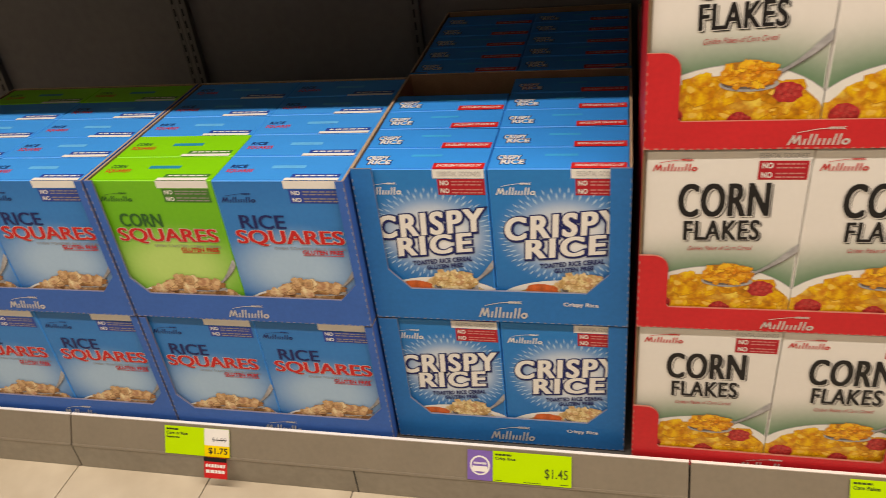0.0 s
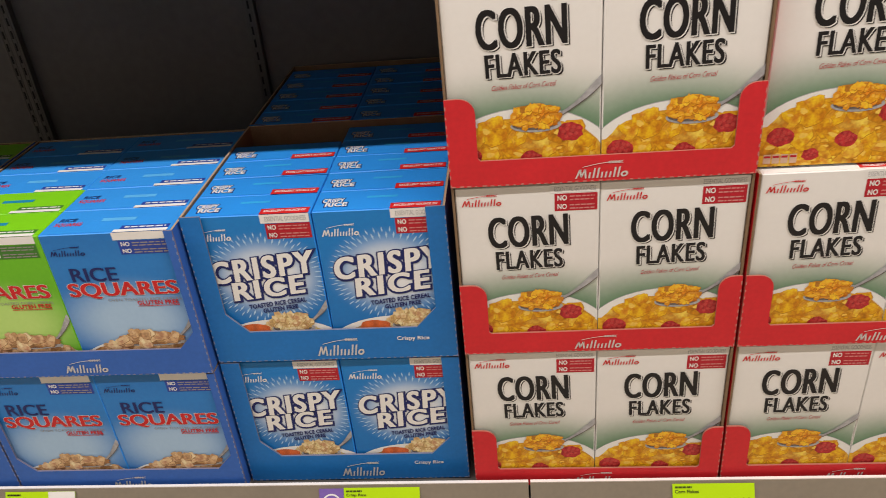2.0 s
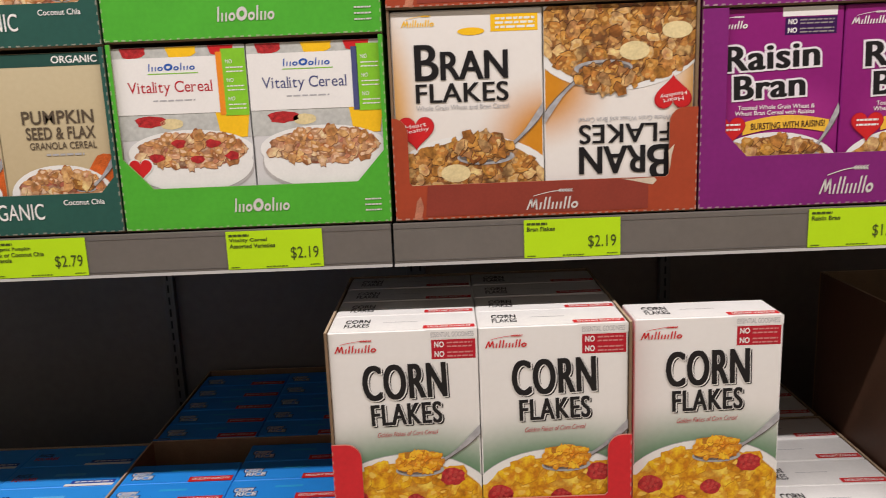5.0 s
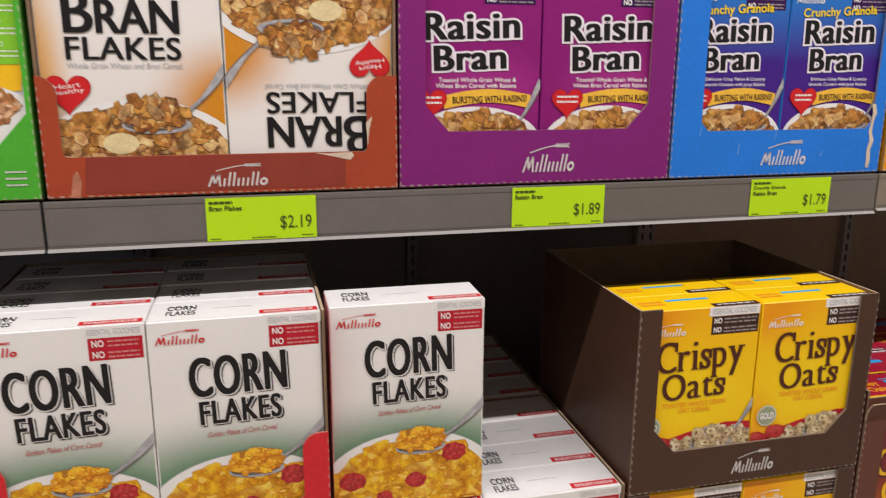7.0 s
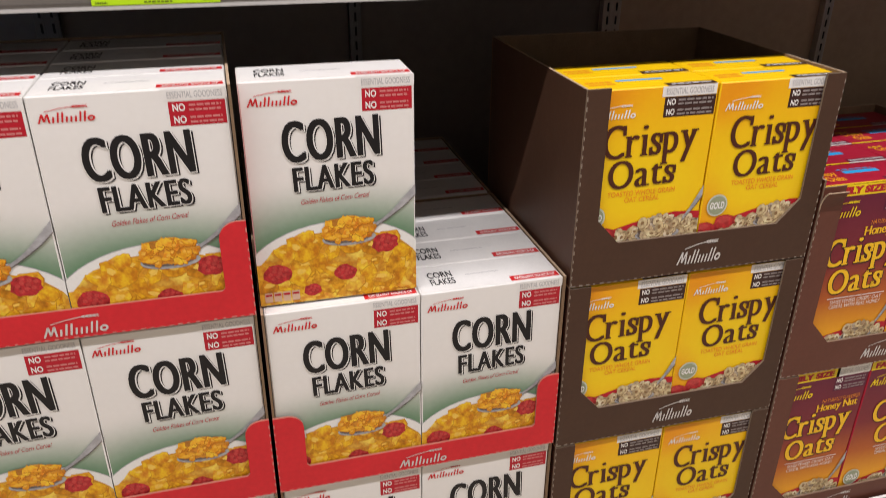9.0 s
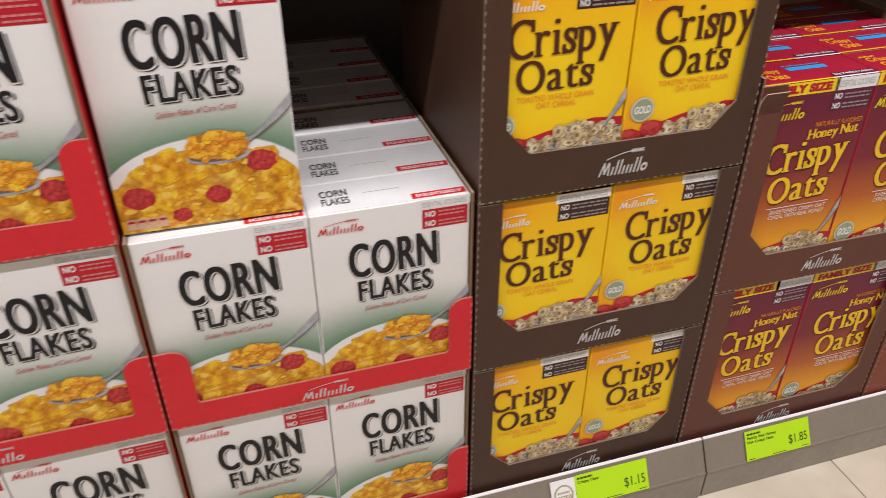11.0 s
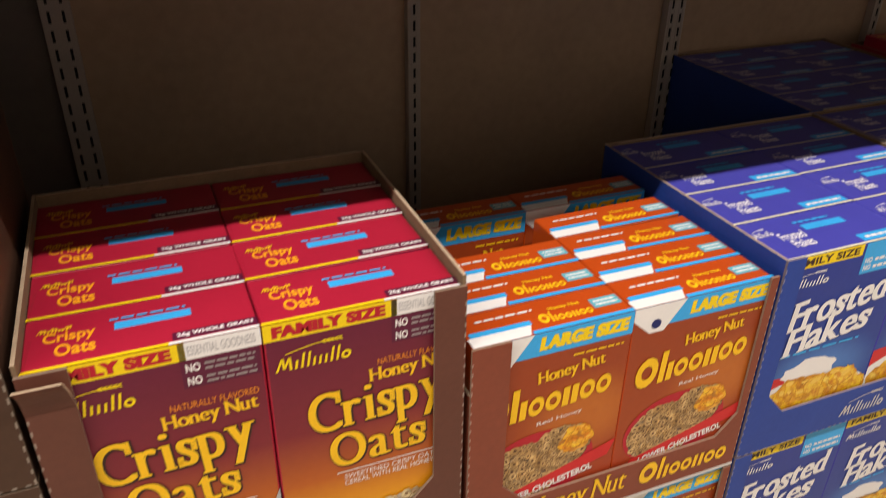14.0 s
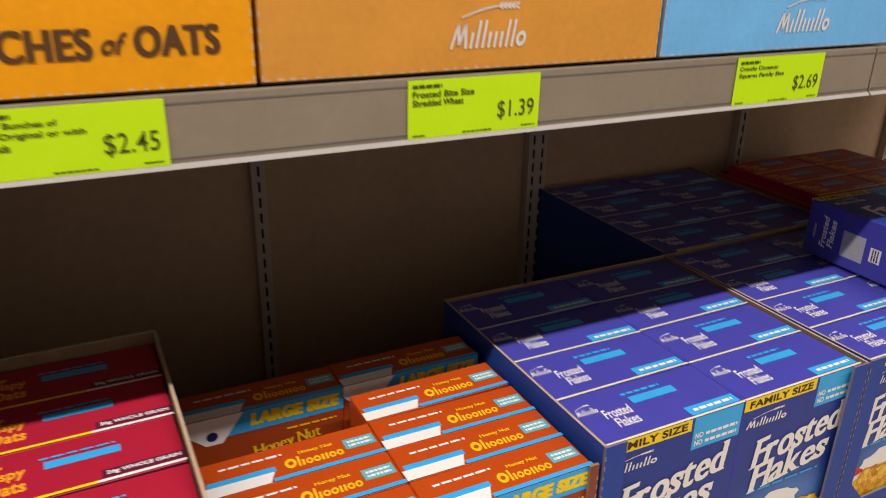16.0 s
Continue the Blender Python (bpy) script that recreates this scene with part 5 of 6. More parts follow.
def standard(x, double):
    """A slotted upright: a folded steel strip with one or two columns of slots."""
    w = 0.046 if double else 0.026
    # left uprights get the shaded tone, right ones the lit tone
    root = solid("slotted_upright", [(x - w / 2, BACK - 0.022, 0.0, x + w / 2, BACK - 0.001, 2.2, 0)], [UPRIGHT_SHADED if x < 1.3 else UPRIGHT_LIT], None, 0.0015)
    for cx in ((x - 0.011, x + 0.011) if double else (x,)):
        bl = []
        for k in range(36):
            z = 0.20 + k * 0.0305
            bl.append((cx - 0.0022, BACK - 0.0228, z, cx + 0.0022, BACK - 0.0215, z + 0.019, 0))
        tagged(solid("slot_strip", bl, [HOLE], root), kind="stuff")
        solid("flange", [(cx - 0.0065, BACK - 0.0232, 0.02, cx - 0.0042, BACK - 0.0222, 2.18, 0), (cx + 0.0042, BACK - 0.0232, 0.02, cx + 0.0065, BACK - 0.0222, 2.18, 0)], [UPRIGHT_SHADED if x < 1.3 else UPRIGHT_LIT], root)
    return tagged(root, "grey slotted steel upright on the back panel", "upright", "slotted uprights")


def low_rail(name, x0, x1, mats, parent, a, b, thick):
    """The tilted price rail of the base shelf: a board between (y, z) a and b."""
    (ya, za), (yb, zb) = a, b
    bm = bmesh.new()
    pts = [(ya, za), (yb, zb), (yb + thick, zb), (ya + thick, za)]
    l = [bm.verts.new((x0, y, z)) for y, z in pts]
    r = [bm.verts.new((x1, y, z)) for y, z in pts]
    bm.faces.new(l), bm.faces.new(r[::-1])
    for i in range(4):
        bm.faces.new((l[i - 1], r[i - 1], r[i], l[i]))
    bmesh.ops.recalc_face_normals(bm, faces=bm.faces[:])
    me = bpy.data.meshes.new(name)
    bm.to_mesh(me), bm.free()
    me.materials.append(mats)
    ob = new(name, me)
    ob.parent = parent
    return ob


def base_shelf(i):
    x0, x1 = BAY0 + i * BAY + 0.0018, BAY0 + (i + 1) * BAY - 0.0018
    root = solid("base_shelf", [(x0, 0.9585, DECK_L - 0.018, x1, BACK - 0.024, DECK_L, 0)], [DECK])
    low_rail("price_rail", x0, x1, STEEL_WARM, root, (0.952, 0.119), (0.923, 0.067), 0.006)
    low_rail("rail_edge", x0, x1, LIP, root, (0.9515, 0.1215), (0.952, 0.119), 0.006)
    low_rail("rail_lip", x0, x1, STEEL_WARM, root, (0.9215, 0.067), (0.9195, 0.0635), 0.007)
    solid("kick_plate", [(x0, 0.921, 0.001, x1, 0.926, 0.0635, 0)], [flat("kick_plate_paint", (0.29, 0.262, 0.215), 0.45, 0.2, vary=0.14, scale=8)], root)
    solid("kick_seam", [(x0 + 0.61, 0.9202, 0.002, x0 + 0.612, 0.921, 0.061, 0)], [HOLE], root)
    return tagged(root, "grey steel base shelf with tilted price rail", "shelf", "base shelves")


def upper_shelf(i):
    x0, x1 = BAY0 + i * BAY + 0.0018, BAY0 + (i + 1) * BAY - 0.0018
    root = solid("upper_shelf", [(x0, RAIL_U + 0.008, DECK_U - 0.03, x1, BACK - 0.024, DECK_U, 0)], [DECK])
    dz = 0.004 if i >= 2 else 0.0
    solid("price_rail", [(x0, RAIL_U, 1.0825 + dz, x1, RAIL_U + 0.006, 1.142, 0)], [STEEL if i < 2 else STEEL_WARM], root, 0.001)
    low_rail("rail_lip", x0, x1, LIP_GREY, root, (RAIL_U - 0.001, 1.0826 + dz), (RAIL_U - 0.0048, 1.0790 + dz), 0.005)
    for z in (1.0862 + dz, 1.1345):
        solid("rail_groove", [(x0, RAIL_U - 0.0006, z, x1, RAIL_U + 0.001, z + 0.0011, 0)], [flat("rail_groove_paint", (0.13, 0.12, 0.11), 0.5)], root)
    for bx in (x0 + 0.012, x1 - 0.012):
        br = slab("bracket", [(1.10, 0), (1.70, 0), (1.70, -0.07), (1.5, -0.06), (1.10, -0.012)], 0, 0.004, [UPRIGHT_SHADED], root)
        br.matrix_basis = pose(bx, 0, DECK_U - 0.031, 0, 0, 90)
    return tagged(root, "grey steel upper shelf with price rail", "shelf", "upper shelves")


for i in range(-1, 4):
    back_panels(i), base_shelf(i), upper_shelf(i)
for i in range(-1, 5):
    standard(BAY0 + i * BAY, True)
    if i < 4:
        standard(BAY0 + (i + 0.5) * BAY, False)


# ---- stacks of trays ----
def lip_logo(u0=0.40, u1=0.60, v0=0.045, v1=0.185, ink=None, more=None):
    def mark(f):
        f.logo(ink or SOFTWHITE, u0, v0, u1, v1, 3)
        if more:
            more(f)
    return mark


def mark_honey(f):
    f.word("lettering", GOLDEN, "Honey Nut", 0.20, 0.055, 0.555, 0.195, 3, -0.008, 0, 0.12, serif=True, wide=0.0014)
    f.strokes("mark", GOLDEN, 0.60, 0.075, 0.955, 0.195, "Otsoossoo", 3, 0.0, 0.12, 0.020)
    f.rect("board_edge", SOFTWHITE, 0.0, 0.008, 1.0, 0.026, 2)


def small_at(s, u0, u1, v0, v1):
    return lambda f: f.word("lettering", WHITE, s, u0, v0, u1, v1, 3, 0.02)


def mark_active(f):
    f.strokes("mark", SOFTWHITE, 0.41, 0.09, 0.62, 0.165, "tssoOotsso", 3, 0.0, 0.1, 0.015)
    f.bars("small_print", SOFTWHITE, 0.905, 0.065, 0.965, 0.155, 3, 3, 12, 0.28)


def mark_organic(f):
    f.oval("emblem", WHITE, 0.16, 0.125, 0.11, 0.10, 2, 28)
    f.oval("emblem", flat("tray_19_89_69", (0.02, 0.09, 0.07)), 0.16, 0.125, 0.102, 0.092, 3, 28)
    f.bars("emblem", WHITE, 0.09, 0.08, 0.23, 0.17, 2, 4, 3)
    f.word("lettering", WHITE, "ORGANIC", 0.36, 0.09, 0.66, 0.18, 3, 0.005)
    f.word("small_print", WHITE, "Coconut Chia", 0.75, 0.165, 0.93, 0.195, 3, 0.01)


def mark_torn(f):
    """Worn board: a darker pasted flap, a torn pale patch and a crumpled corner."""
    f.poly("pasted_flap", flat("maroon_flap", (0.25, 0.040, 0.024), 0.55, vary=0.1), [(0.10, 0.022), (0.84, 0.022), (0.84, 0.16), (0.80, 0.172), (0.11, 0.172)], 1.5)
    f.poly("torn_patch", KRAFT_LIGHT, [(0.75, 0.172), (0.79, 0.169), (0.86, 0.173), (0.868, 0.158), (0.855, 0.138), (0.83, 0.146), (0.79, 0.160)], 2)
    f.poly("crumpled_corner", flat("scuffed_rust", (0.44, 0.17, 0.10), 0.8, vary=0.4, scale=60), [(0.060, 0.01), (0.085, 0.004), (0.094, 0.07), (0.085, 0.12), (0.072, 0.10), (0.066, 0.05)], 2)
    f.poly("torn_nick", KRAFT_LIGHT, [(0.905, 0.30), (0.925, 0.33), (0.915, 0.27), (0.91, 0.20)], 2)


def mark_scuffed(f):
    """A tray corner torn down to the pale board, with a few creases."""
    r = random.Random(9)
    left = [(0.935 + r.uniform(-0.006, 0.006), 0.03 + 0.05 * i) for i in range(8)]
    f.poly("torn_patch", KRAFT_LIGHT, left + [(u + r.uniform(0.012, 0.024), v) for u, v in left[::-1]], 2)
    for u, v, n in ((0.30, 0.12, 0.06), (0.47, 0.20, 0.04), (0.12, 0.22, 0.05), (0.70, 0.10, 0.03)):
        f.poly("crease_print", flat("pale_crease", (0.16, 0.34, 0.70), 0.5), [(u, v), (u + 0.004, v), (u + 0.010, v + n), (u + 0.007, v + n)], 1)


def mark_bunches(f):
    f.oval("emblem", flat("cocoa_ink", (0.085, 0.040, 0.014), 0.45), 0.055, 0.135, 0.045, 0.075, 3, 24)
    f.word("lettering", flat("cocoa_ink", (0.085, 0.040, 0.014), 0.45), "HONEY", 0.205, 0.087, 0.436, 0.163, 3, 0.014, wide=0.0022, space=0.06)
    f.word("lettering", flat("cocoa_ink", (0.085, 0.040, 0.014), 0.45), "BUNCHES", 0.458, 0.088, 0.727, 0.164, 3, 0.014, wide=0.0022, space=0.06)
    f.word("lettering", flat("cocoa_ink", (0.085, 0.040, 0.014), 0.45), "of", 0.742, 0.098, 0.779, 0.152, 3, 0.03, 0, 0.3)
    f.word("lettering", flat("cocoa_ink", (0.085, 0.040, 0.014), 0.45), "OATS", 0.793, 0.090, 0.940, 0.166, 3, 0.014, wide=0.0022, space=0.06)


def stack(kind, x0, x1, y0, z0, pitch, layers, colour, style, mark, label, depth=0.39, rows=5, back=5, order=None, gap=(), low_back=0, flip=(), side_h=None, slid=0.0):
    """A column of trays on a shelf, front and back; cartons in the front row of every layer and all over the top one."""
    W = x1 - x0
    front_tray, trays = None, []
    for deep in ((0, 1) if back else (0,)):
        for k in range(layers - (low_back if deep else 0)):
            m = pose(x0, y0 + deep * (depth + 0.006), z0 + k * pitch, 0, 0, random.uniform(-0.25, 0.25))
            if front_tray is None:
                front_tray = tray(W, pitch - 0.001, depth, colour, style, mark, label, side_h)
                front_tray.matrix_basis = m
                trays.append(front_tray)
            else:
                trays.append(copy_thing(front_tray, m))
            for r in range(back if deep else rows):
                if r and k < layers - 1 - (low_back if deep else 0):
                    continue
                for c in (0, 1):
                    if (deep, r, c) in gap:
                        continue
                    kd = (order or {}).get((deep, k, r, c), kind)
                    bw, bd = PRODUCTS[kd][0], PRODUCTS[kd][2]
                    slack = (W - 0.0075 - 2 * bw)
                    bx = x0 + 0.0038 + c * (bw + slack * 0.6) + random.uniform(0, max(slack, 0) * 0.3)
                    by = y0 + deep * (depth + 0.006) + 0.0062 + r * (bd + 0.0006) + random.uniform(0, 0.001) + (slid if r == rows - 1 else 0.0)
                    if (k, r, c) in flip:
                        put_box(kd, bx + bw, by, z0 + k * pitch + 0.0032 + PRODUCTS[kd][1], full=(r == 0), ry=180)
                        continue
                    put_box(kd, bx, by, z0 + k * pitch + 0.0032, full=(r == 0 or (deep, r - 1, c) in gap or (slid > 0 and r == rows - 1)), rz=random.uniform(-0.25, 0.25) * (1 if r == 0 else 3))
    return trays


def curled_corner(parent, width, top, colour):
    """The bent-out top of a tray's front post: a curved strip of board."""
    col = flat("tray_%d_%d_%d" % tuple(int(c * 999) for c in colour), colour)
    bm = bmesh.new()
    rows = []
    for i in range(7):
        a = i / 6
        y, z = -0.0005 - 0.013 * a ** 2, top - 0.038 + 0.036 * a - 0.003 * a ** 3
        rows.append([bm.verts.new(p) for p in ((-0.002 * a, y, z), (width * (1 - 0.12 * a), y, z), (width * (1 - 0.12 * a), y + 0.003, z), (-0.002 * a, y + 0.003, z))])
    for p, q in zip(rows, rows[1:]):
        for k in range(4):
            bm.faces.new((p[k], p[(k + 1) % 4], q[(k + 1) % 4], q[k])).material_index = 0 if k == 0 else 1
    bm.faces.new(rows[-1]).material_index = 1
    bm.faces.new(rows[0][::-1]).material_index = 1
    me = bpy.data.meshes.new("bent_corner")
    bm.to_mesh(me), bm.free()
    me.materials.append(col), me.materials.append(RIM)
    ob = new("bent_corner", me)
    ob.parent = parent


R_BLUE, C_BLUE, CF_RED = (0.034, 0.13, 0.48), (0.010, 0.165, 0.50), (0.62, 0.022, 0.03)
low = DECK_L + 0.001
stack("rice_squares", -1.301, -0.854, 0.965, low, 0.281, 2, R_BLUE, ("window", 0.055, 0.014, 0.014, 0.03), lip_logo(0.42, 0.58, 0.028, 0.142), "blue printed cardboard tray of cereal boxes", depth=0.422, rows=5, back=4, low_back=1,
      order={(0, 1, 4, 0): "corn_squares", (0, 1, 4, 1): "corn_squares"})
stack("rice_squares", -0.849, -0.403, 0.965, low, 0.281, 2, R_BLUE, ("window", 0.055, 0.014, 0.014, 0.03), lip_logo(0.42, 0.58, 0.028, 0.142), "blue printed cardboard tray of cereal boxes", depth=0.422, rows=5, back=4, low_back=1,
      order={(0, 1, 0, 0): "corn_squares", (0, 1, 1, 0): "corn_squares"})
stack("crispy_rice", -0.397, 0.018, 0.985, low, 0.286, 2, C_BLUE, ("window", 0.064, 0.033, 0.030, 0.034), lip_logo(0.43, 0.61, 0.030, 0.170, None, small_at("Crispy Rice", 0.76, 0.89, 0.13, 0.165)), "bright blue cardboard tray of crispy rice boxes", gap=((0, 4, 0),))
stack("corn_flakes", 0.031, 0.461, 0.966, low, 0.303, 3, CF_RED, ("ears", 0.042, 0.042, 0.034, 0.135), lip_logo(0.42, 0.58, 0.02, 0.115), "low red cardboard tray holding white cereal boxes", depth=0.337, rows=4, back=4, low_back=1)
stack("corn_flakes", 0.466, 0.896, 0.966, low, 0.303, 2, CF_RED, ("ears", 0.042, 0.042, 0.034, 0.135), lip_logo(0.42, 0.58, 0.02, 0.115), "low red cardboard tray holding white cereal boxes", depth=0.337, rows=4, back=4)
put_box("corn_flakes", 0.468, 0.988, low + 2 * 0.303 + 0.002, rz=-0.6)
stack("crispy_oats", 0.902, 1.301, 0.966, low, 0.292, 3, (0.064, 0.031, 0.018), ("window", 0.066, 0.034, 0.032, 0.034), lip_logo(0.43, 0.60, 0.05, 0.19), "dark brown cardboard tray of crispy oats boxes", depth=0.375, rows=2, back=0)
family = stack("honey_oats", 1.308, 1.709, 0.966, low, 0.351, 2, (0.120, 0.042, 0.027), ("window", 0.062, 0.040, 0.034, 0.040), lip_logo(0.40, 0.58, 0.04, 0.15), "reddish brown cardboard tray of family-size boxes", depth=0.347, rows=4, back=0, side_h=0.361)
curled_corner(family[-1], 0.040, 0.350, (0.120, 0.042, 0.027))
stack("honey_rings", 1.716, 2.125, 0.962, low, 0.311, 2, (0.22, 0.054, 0.028), ("window", 0.066, 0.046, 0.012, 0.030), mark_honey, "orange-brown cardboard tray of honey nut cereal", depth=0.349, rows=5, back=0,
      gap=((0, 3, 0),), side_h=0.246, slid=0.024)
FF_TRAY = (0.016, 0.055, 0.30)
stack("frosted_flakes", 2.131, 2.572, 0.962, low, 0.321, 2, FF_TRAY, ("window", 0.066, 0.030, 0.030, 0.034), lip_logo(0.42, 0.60, 0.05, 0.17), "blue cardboard tray of frosted flakes boxes", depth=0.407, rows=4, back=0)
stack("frosted_flakes", 2.578, 3.019, 0.962, low, 0.321, 2, FF_TRAY, ("window", 0.066, 0.030, 0.030, 0.034), lip_logo(0.42, 0.60, 0.05, 0.17), "blue cardboard tray of frosted flakes boxes", depth=0.407, rows=4, back=4)
stack("honey_oats", 3.03, 3.431, 0.962, low, 0.324, 2, (0.30, 0.02, 0.03), ("window", 0.062, 0.03, 0.03, 0.03), lip_logo(), "red cardboard tray of cereal boxes", depth=0.37, rows=4, back=4)

UP = DECK_U + 0.0065
YU = 1.056
stack("organic_granola", -0.597, -0.265, YU, UP, 0.266, 2, (0.02, 0.09, 0.07), ("window", 0.060, 0.006, 0.006, 0.02), mark_organic, "dark green cardboard tray of granola boxes", back=0)
stack("vitality", -0.2605, 0.128, YU, UP, 0.268, 2, (0.07, 0.40, 0.03), ("window", 0.062, 0.006, 0.006, 0.04), mark_active, "bright green cardboard tray of vitality cereal", back=0,
      order={(0, k, r, 0): "vitality_berry" for k in range(2) for r in range(5)})
stack("bran_flakes", 0.135, 0.572, YU, UP, 0.299, 2, (0.36, 0.055, 0.020), ("ears", 0.052, 0.022, 0.040, 0.150), lip_logo(0.44, 0.60, 0.03, 0.14, None, mark_torn), "torn rust-red cardboard tray of bran flakes", back=0, flip=((0, 0, 1), (1, 0, 1)))
stack("raisin_bran", 0.576, 0.978, YU, UP, 0.284, 2, (0.20, 0.014, 0.160), ("window", 0.076, 0.036, 0.038, 0.032), lip_logo(0.44, 0.62, 0.05, 0.21), "purple cardboard tray of raisin bran boxes", back=0)
stack("granola_raisin", 0.982, 1.347, YU, UP, 0.284, 2, (0.016, 0.18, 0.66), ("window", 0.070, 0.046, 0.020, 0.012), lip_logo(0.42, 0.62, 0.05, 0.20, None, mark_scuffed), "blue cardboard tray of granola raisin bran boxes", back=0)
stack("oat_bunches_almond", 1.358, 1.794, YU, UP, 0.306, 1, (0.72, 0.295, 0.004), ("window", 0.080, 0.03, 0.055, 0.04), mark_bunches, "orange cardboard tray of oat cluster boxes", back=0,
      order={(0, 0, r, 1): "oat_bunches_honey" for r in range(5)})
stack("shredded_wheat", 1.799, 2.217, YU, UP, 0.306, 1, (0.57, 0.255, 0.04), ("window", 0.080, 0.055, 0.045, 0.035), lip_logo(0.42, 0.60, 0.06, 0.21), "tan orange cardboard tray of shredded wheat", back=0)
stack("cinnamon_squares", 2.222, 2.622, YU, UP, 0.306, 1, (0.13, 0.40, 0.72), ("window", 0.080, 0.055, 0.045, 0.03), lip_logo(0.42, 0.62, 0.06, 0.21), "light blue cardboard tray of cinnamon squares", back=0)
# a loose carton laid on its back across the frosted flakes, its side panel to the aisle
LOOSE = (2.808, 0.969, -2)
loose = put_box("frosted_flakes", LOOSE[0], LOOSE[1], low + 2 * 0.321 + 0.0005 + 0.0985, lean=-90, rz=LOOSE[2])
side = Sheet(0.0985, 0.312, lambda u, v, k: (-k, 0.0985 - u, v))
side.word("side_lettering", WHITE, "Frosted", 0.22, 0.86, 0.78, 0.90, 1, 0.03, 0, 0.2)
side.word("side_lettering", WHITE, "Flakes", 0.26, 0.81, 0.76, 0.85, 1, 0.03, 0, 0.2)
side.bars("small_print", GREYINK, 0.34, 0.93, 0.60, 0.955, 1, 1, 3)
side.rect("facts_panel", GREYINK, 0.20, 0.62, 0.66, 0.76, 1)
side.rect("code_panel", WHITE, 0.30, 0.52, 0.55, 0.585, 1)
side.bars("small_print", BLACK, 0.32, 0.53, 0.53, 0.575, 3, 2, 3)
side.rect("facts_panel", WHITE, 0.15, 0.12, 0.75, 0.42, 1)
side.bars("small_print", GREYINK, 0.19, 0.14, 0.71, 0.40, 9, 2, 3, 0.4)
side.make(loose)
tagged(loose, "loose royal blue frosted flakes carton lying on its back")


# ---- price cards ----
def price_card(x0, w, lower, lines, price, badge=None):
    """A lime shelf card: product lines at the top left, a large price, faint codes along the foot."""
    h = 0.0535 if x0 > 1.35 and not lower else 0.0565
    root = solid("price_tag", [(0, 0, 0, w, 0.0008, h, 0)], [LIME])
    f = Sheet(w, h, lambda u, v, k: (u, -k, v))
    f.bars("brand_line", OLIVE, 0.03, 0.845, 0.24, 0.93, 1, 2, 5, 0.7)
    for i, s in enumerate(lines):
        f.word("product_lettering", OLIVE, s, 0.03, 0.70 - i * 0.145, 0.03 + 0.0265 * len(s), 0.815 - i * 0.145, 2, 0.025)
    f.word("price", OLIVE, price, 0.665, 0.20, 0.955, 0.55, 2, 0.004, space=0.03)
    f.bars("small_print", OLIVE, 0.03, 0.03, 0.12, 0.075, 1, 2, 3)
    f.bars("small_print", OLIVE, 0.40, 0.03, 0.62, 0.075, 1, 2, 4)
    f.bars("small_print", OLIVE, 0.86, 0.05, 0.97, 0.09, 1, 2, 6)
    f.make(root)
    root.matrix_basis = pose(x0, 0.9197, 0.0675, -29.0, 0, 0) if lower else pose(x0, RAIL_U - 0.0016, 1.140 - h)
    tagged(root, "lime green price card reading " + price, "price tag", "price tags")
    if badge:
        ground, ring = badge
        b = solid("shelf_badge", [(0, 0, 0, 0.046, 0.0008, 0.0555, 0)], [ground])
        g = Sheet(0.046, 0.0555, lambda u, v, k: (u, -k, v))
        g.oval("emblem", ring, 0.5, 0.5, 0.40, 0.33, 1, 32)
        g.oval("emblem", ground if ground is not WHITE else PORCELAIN, 0.5, 0.5, 0.33, 0.275, 2, 32)
        g.rect("emblem", ring, 0.20, 0.30, 0.80, 0.48, 3)
        g.bars("small_print", ring, 0.25, 0.52, 0.75, 0.64, 1, 3, 4)
        if ground is WHITE and lower:
            g.word("lettering", WHITE, "GOLD", 0.24, 0.32, 0.76, 0.46, 4, 0.02)
        g.make(b)
        b.matrix_basis = (pose(x0 - 0.0465, 0.9197, 0.0675, -29.0, 0, 0) if lower else pose(x0 - 0.0465, RAIL_U - 0.0016, 1.0835))
        tagged(b, "small square badge with a round seal", "badge", "shelf badges")


TAG = 0.1405
VIOLET = flat("violet_badge", (0.20, 0.12, 0.42), 0.45)
price_card(-0.212, TAG, True, ["Crisp Rice"], "$1.45", (VIOLET, WHITE))
price_card(0.379, TAG, True, ["Corn Flakes"], "$1.00")
price_card(1.087, TAG, True, ["Crispy Oats"], "$1.15", (WHITE, flat("gold_badge", (0.40, 0.33, 0.18), 0.4)))
price_card(1.433, TAG, True, ["Family Size Honey", "Nut Crispy Oats"], "$1.85")
price_card(1.800, TAG, True, ["Honey Nut"], "$3.48")
price_card(-0.462, TAG, False, ["Organic Pumpkin", "Flax or Coconut Chia", "Granola"], "$2.79", (WHITE, flat("seal_dark_green", (0.02, 0.12, 0.06), 0.4)))
price_card(-0.115, TAG, False, ["Vitality Cereal", "Assorted Varieties"], "$2.19")
price_card(0.3205, TAG, False, ["Bran Flakes"], "$2.19")
price_card(0.735, TAG, False, ["Raisin Bran"], "$1.89")
price_card(1.117, TAG, False, ["Crunchy Granola", "Raisin Bran"], "$1.79")
price_card(1.579, TAG, False, ["Honey Bunches of", "Oats Original or with", "Almonds"], "$2.45")
price_card(1.928, TAG, False, ["Frosted Bite Size", "Shredded Wheat"], "$1.39")
price_card(2.330, TAG, False, ["Crunchy Cinnamon", "Squares Family Size"], "$2.69")


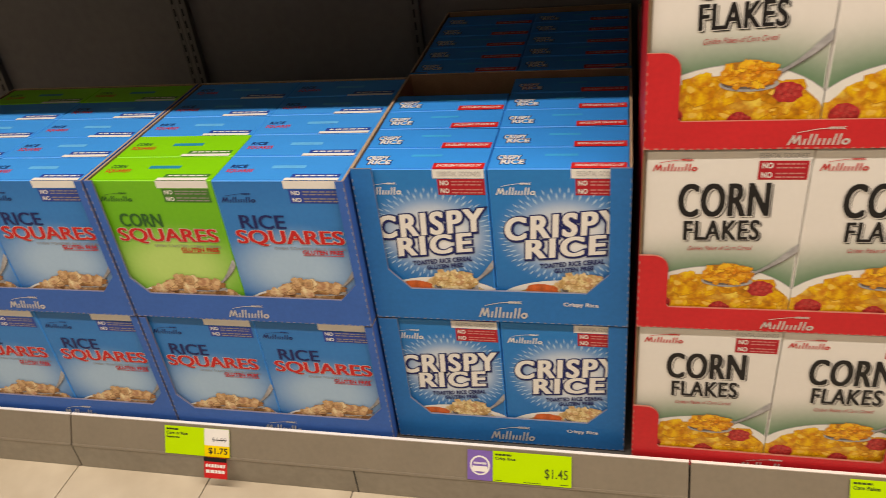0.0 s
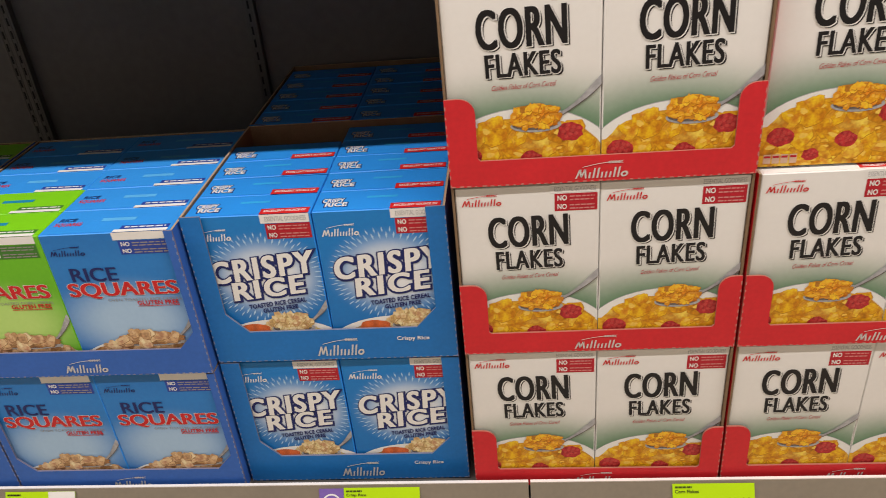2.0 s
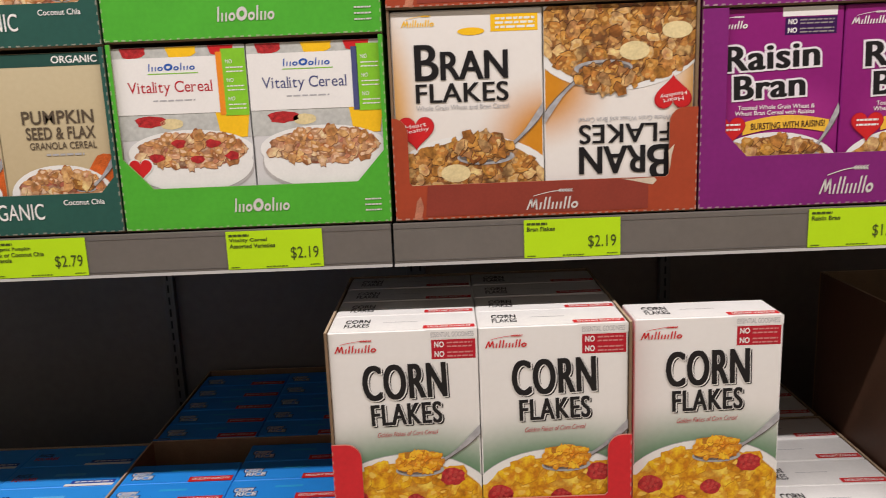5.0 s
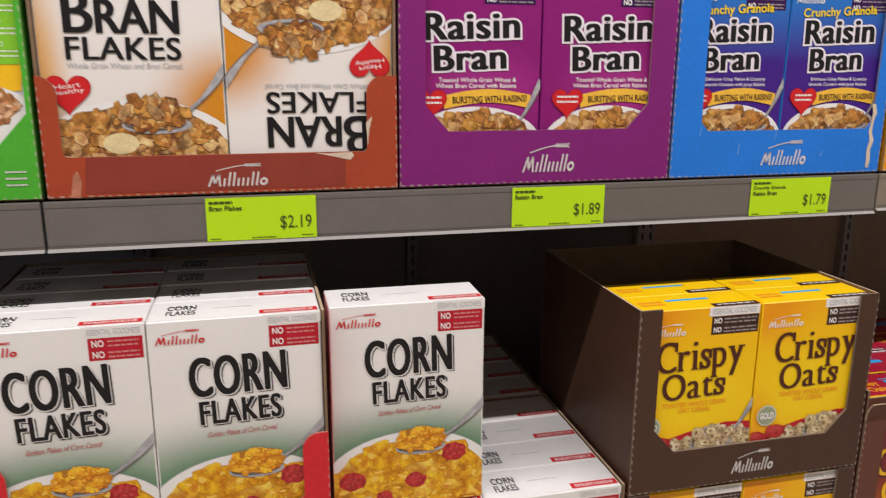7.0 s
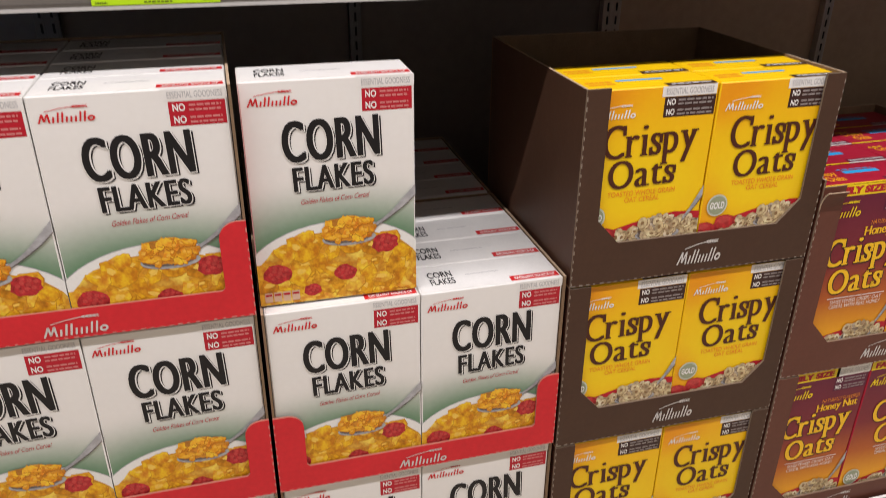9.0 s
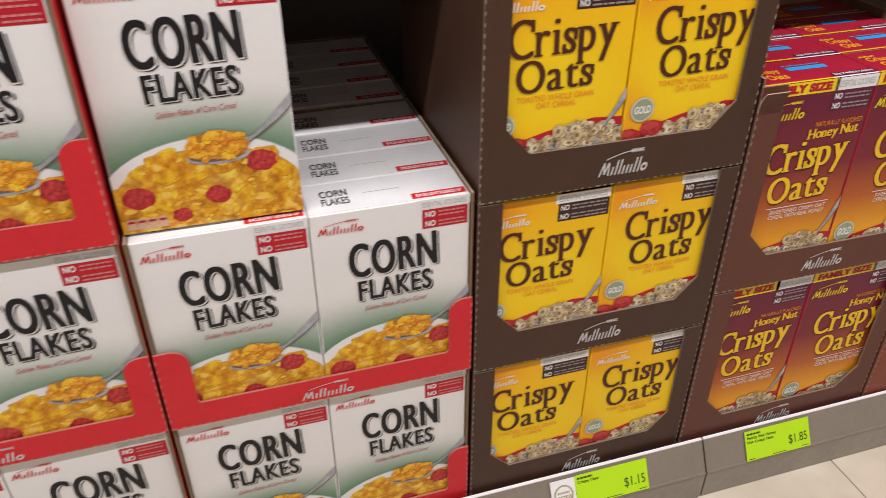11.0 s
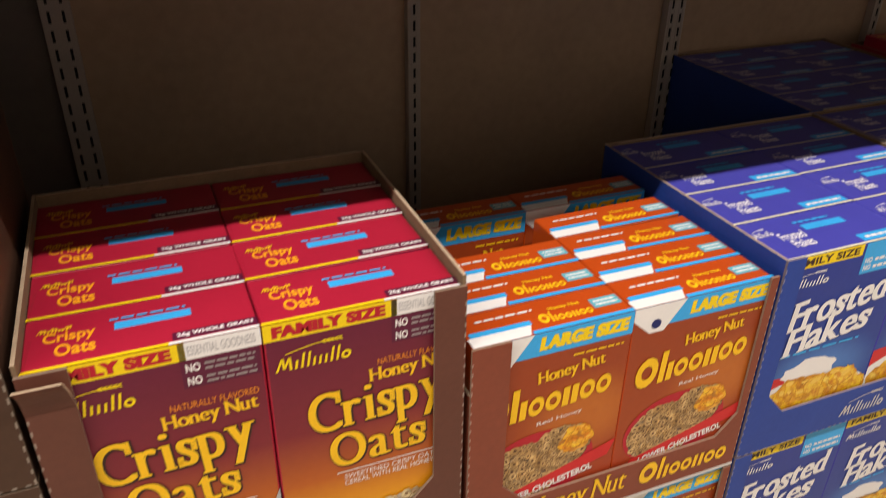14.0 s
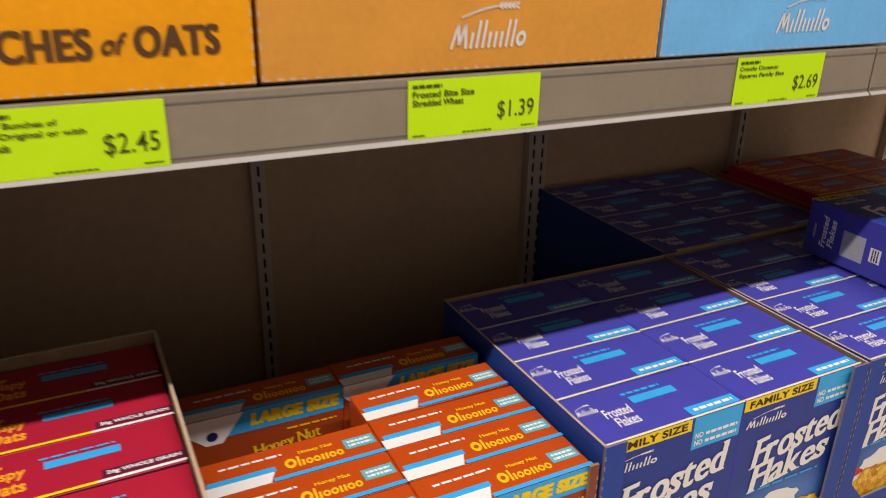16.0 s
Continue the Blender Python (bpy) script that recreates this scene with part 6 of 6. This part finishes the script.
def sale_card():
    """The card with a white reduced-price slip and a red flap hanging from it."""
    root = solid("price_tag", [(0, 0, 0, TAG, 0.0008, 0.0565, 0)], [LIME])
    f = Sheet(TAG, 0.0565, lambda u, v, k: (u, -k, v))
    f.bars("brand_line", BLACK, 0.03, 0.845, 0.22, 0.93, 1, 2, 5, 0.7)
    f.word("product_lettering", BLACK, "Corn or Rice", 0.03, 0.70, 0.36, 0.81, 2, 0.025)
    f.word("product_lettering", BLACK, "Squares", 0.03, 0.55, 0.23, 0.66, 2, 0.025)
    f.rect("slip", WHITE, 0.62, 0.40, 1.0, 1.0, 2)
    f.rect("slip_foot", YELLOW, 0.62, 0.0, 1.0, 0.40, 2)
    f.word("old_price", GREYINK, "$1.99", 0.74, 0.52, 0.96, 0.70, 3, 0.0)
    f.rect("strike", BLACK, 0.74, 0.60, 0.96, 0.625, 4)
    f.word("price", BLACK, "$1.75", 0.68, 0.08, 0.97, 0.33, 3, 0.02)
    f.make(root)
    flap = solid("sale_flap", [(TAG * 0.62, -0.004, -0.042, TAG * 0.97, -0.0032, 0.0, 0)], [RED], root)
    g = Sheet(TAG * 0.35, 0.042, lambda u, v, k: (TAG * 0.62 + u, -0.004 - k, v - 0.042))
    g.rect("flap_head", BLACK, 0, 0.80, 1, 1, 1)
    g.bars("flap_print", WHITE, 0.08, 0.2, 0.92, 0.75, 2, 1, 4)
    g.make(root)
    root.matrix_basis = pose(-0.873, 0.9197, 0.0675, -29.0, 0, 0)
    tagged(root, "lime price card with white reduced-price slip and red flap", "price tag", "price tags")


sale_card()

# ---- floor tiles, last ----
TS, TJ = 0.305, 0.0025
tile_mesh = solid("tile", [(TJ / 2, TJ / 2, -0.004, TS - TJ / 2, TS - TJ / 2, 0.0, 0)], [TILE], floor_ob, 0.0008)
tile_mesh.matrix_basis = pose(-1.101 - 4 * TS, 0.76, 0)
rest_v, rest_f = [], []
for i in range(-12, 26):
    for j in range(0, 9):
        x, y = -1.101 + i * TS, 0.76 - j * TS
        if (i, j) == (-4, 0):
            continue
        if -7 <= i < 17:
            t = new("tile", tile_mesh.data)
            t.parent = floor_ob
            t.matrix_basis = pose(x, y, 0)
        else:
            n, a, b = len(rest_v), TJ / 2, TS - TJ / 2
            rest_v += [(x + p, y + q, z) for z in (-0.004, 0.0) for p, q in ((a, a), (b, a), (b, b), (a, b))]
            rest_f += [tuple(n + k for k in f) for f in ((4, 5, 6, 7), (0, 1, 5, 4), (1, 2, 6, 5), (2, 3, 7, 6), (3, 0, 4, 7))]
rest = bpy.data.meshes.new("tile_field")
rest.from_pydata(rest_v, [], rest_f)
rest.materials.append(TILE)
field = new("tile_field", rest)
field.parent = floor_ob
tagged(field, kind="stuff")
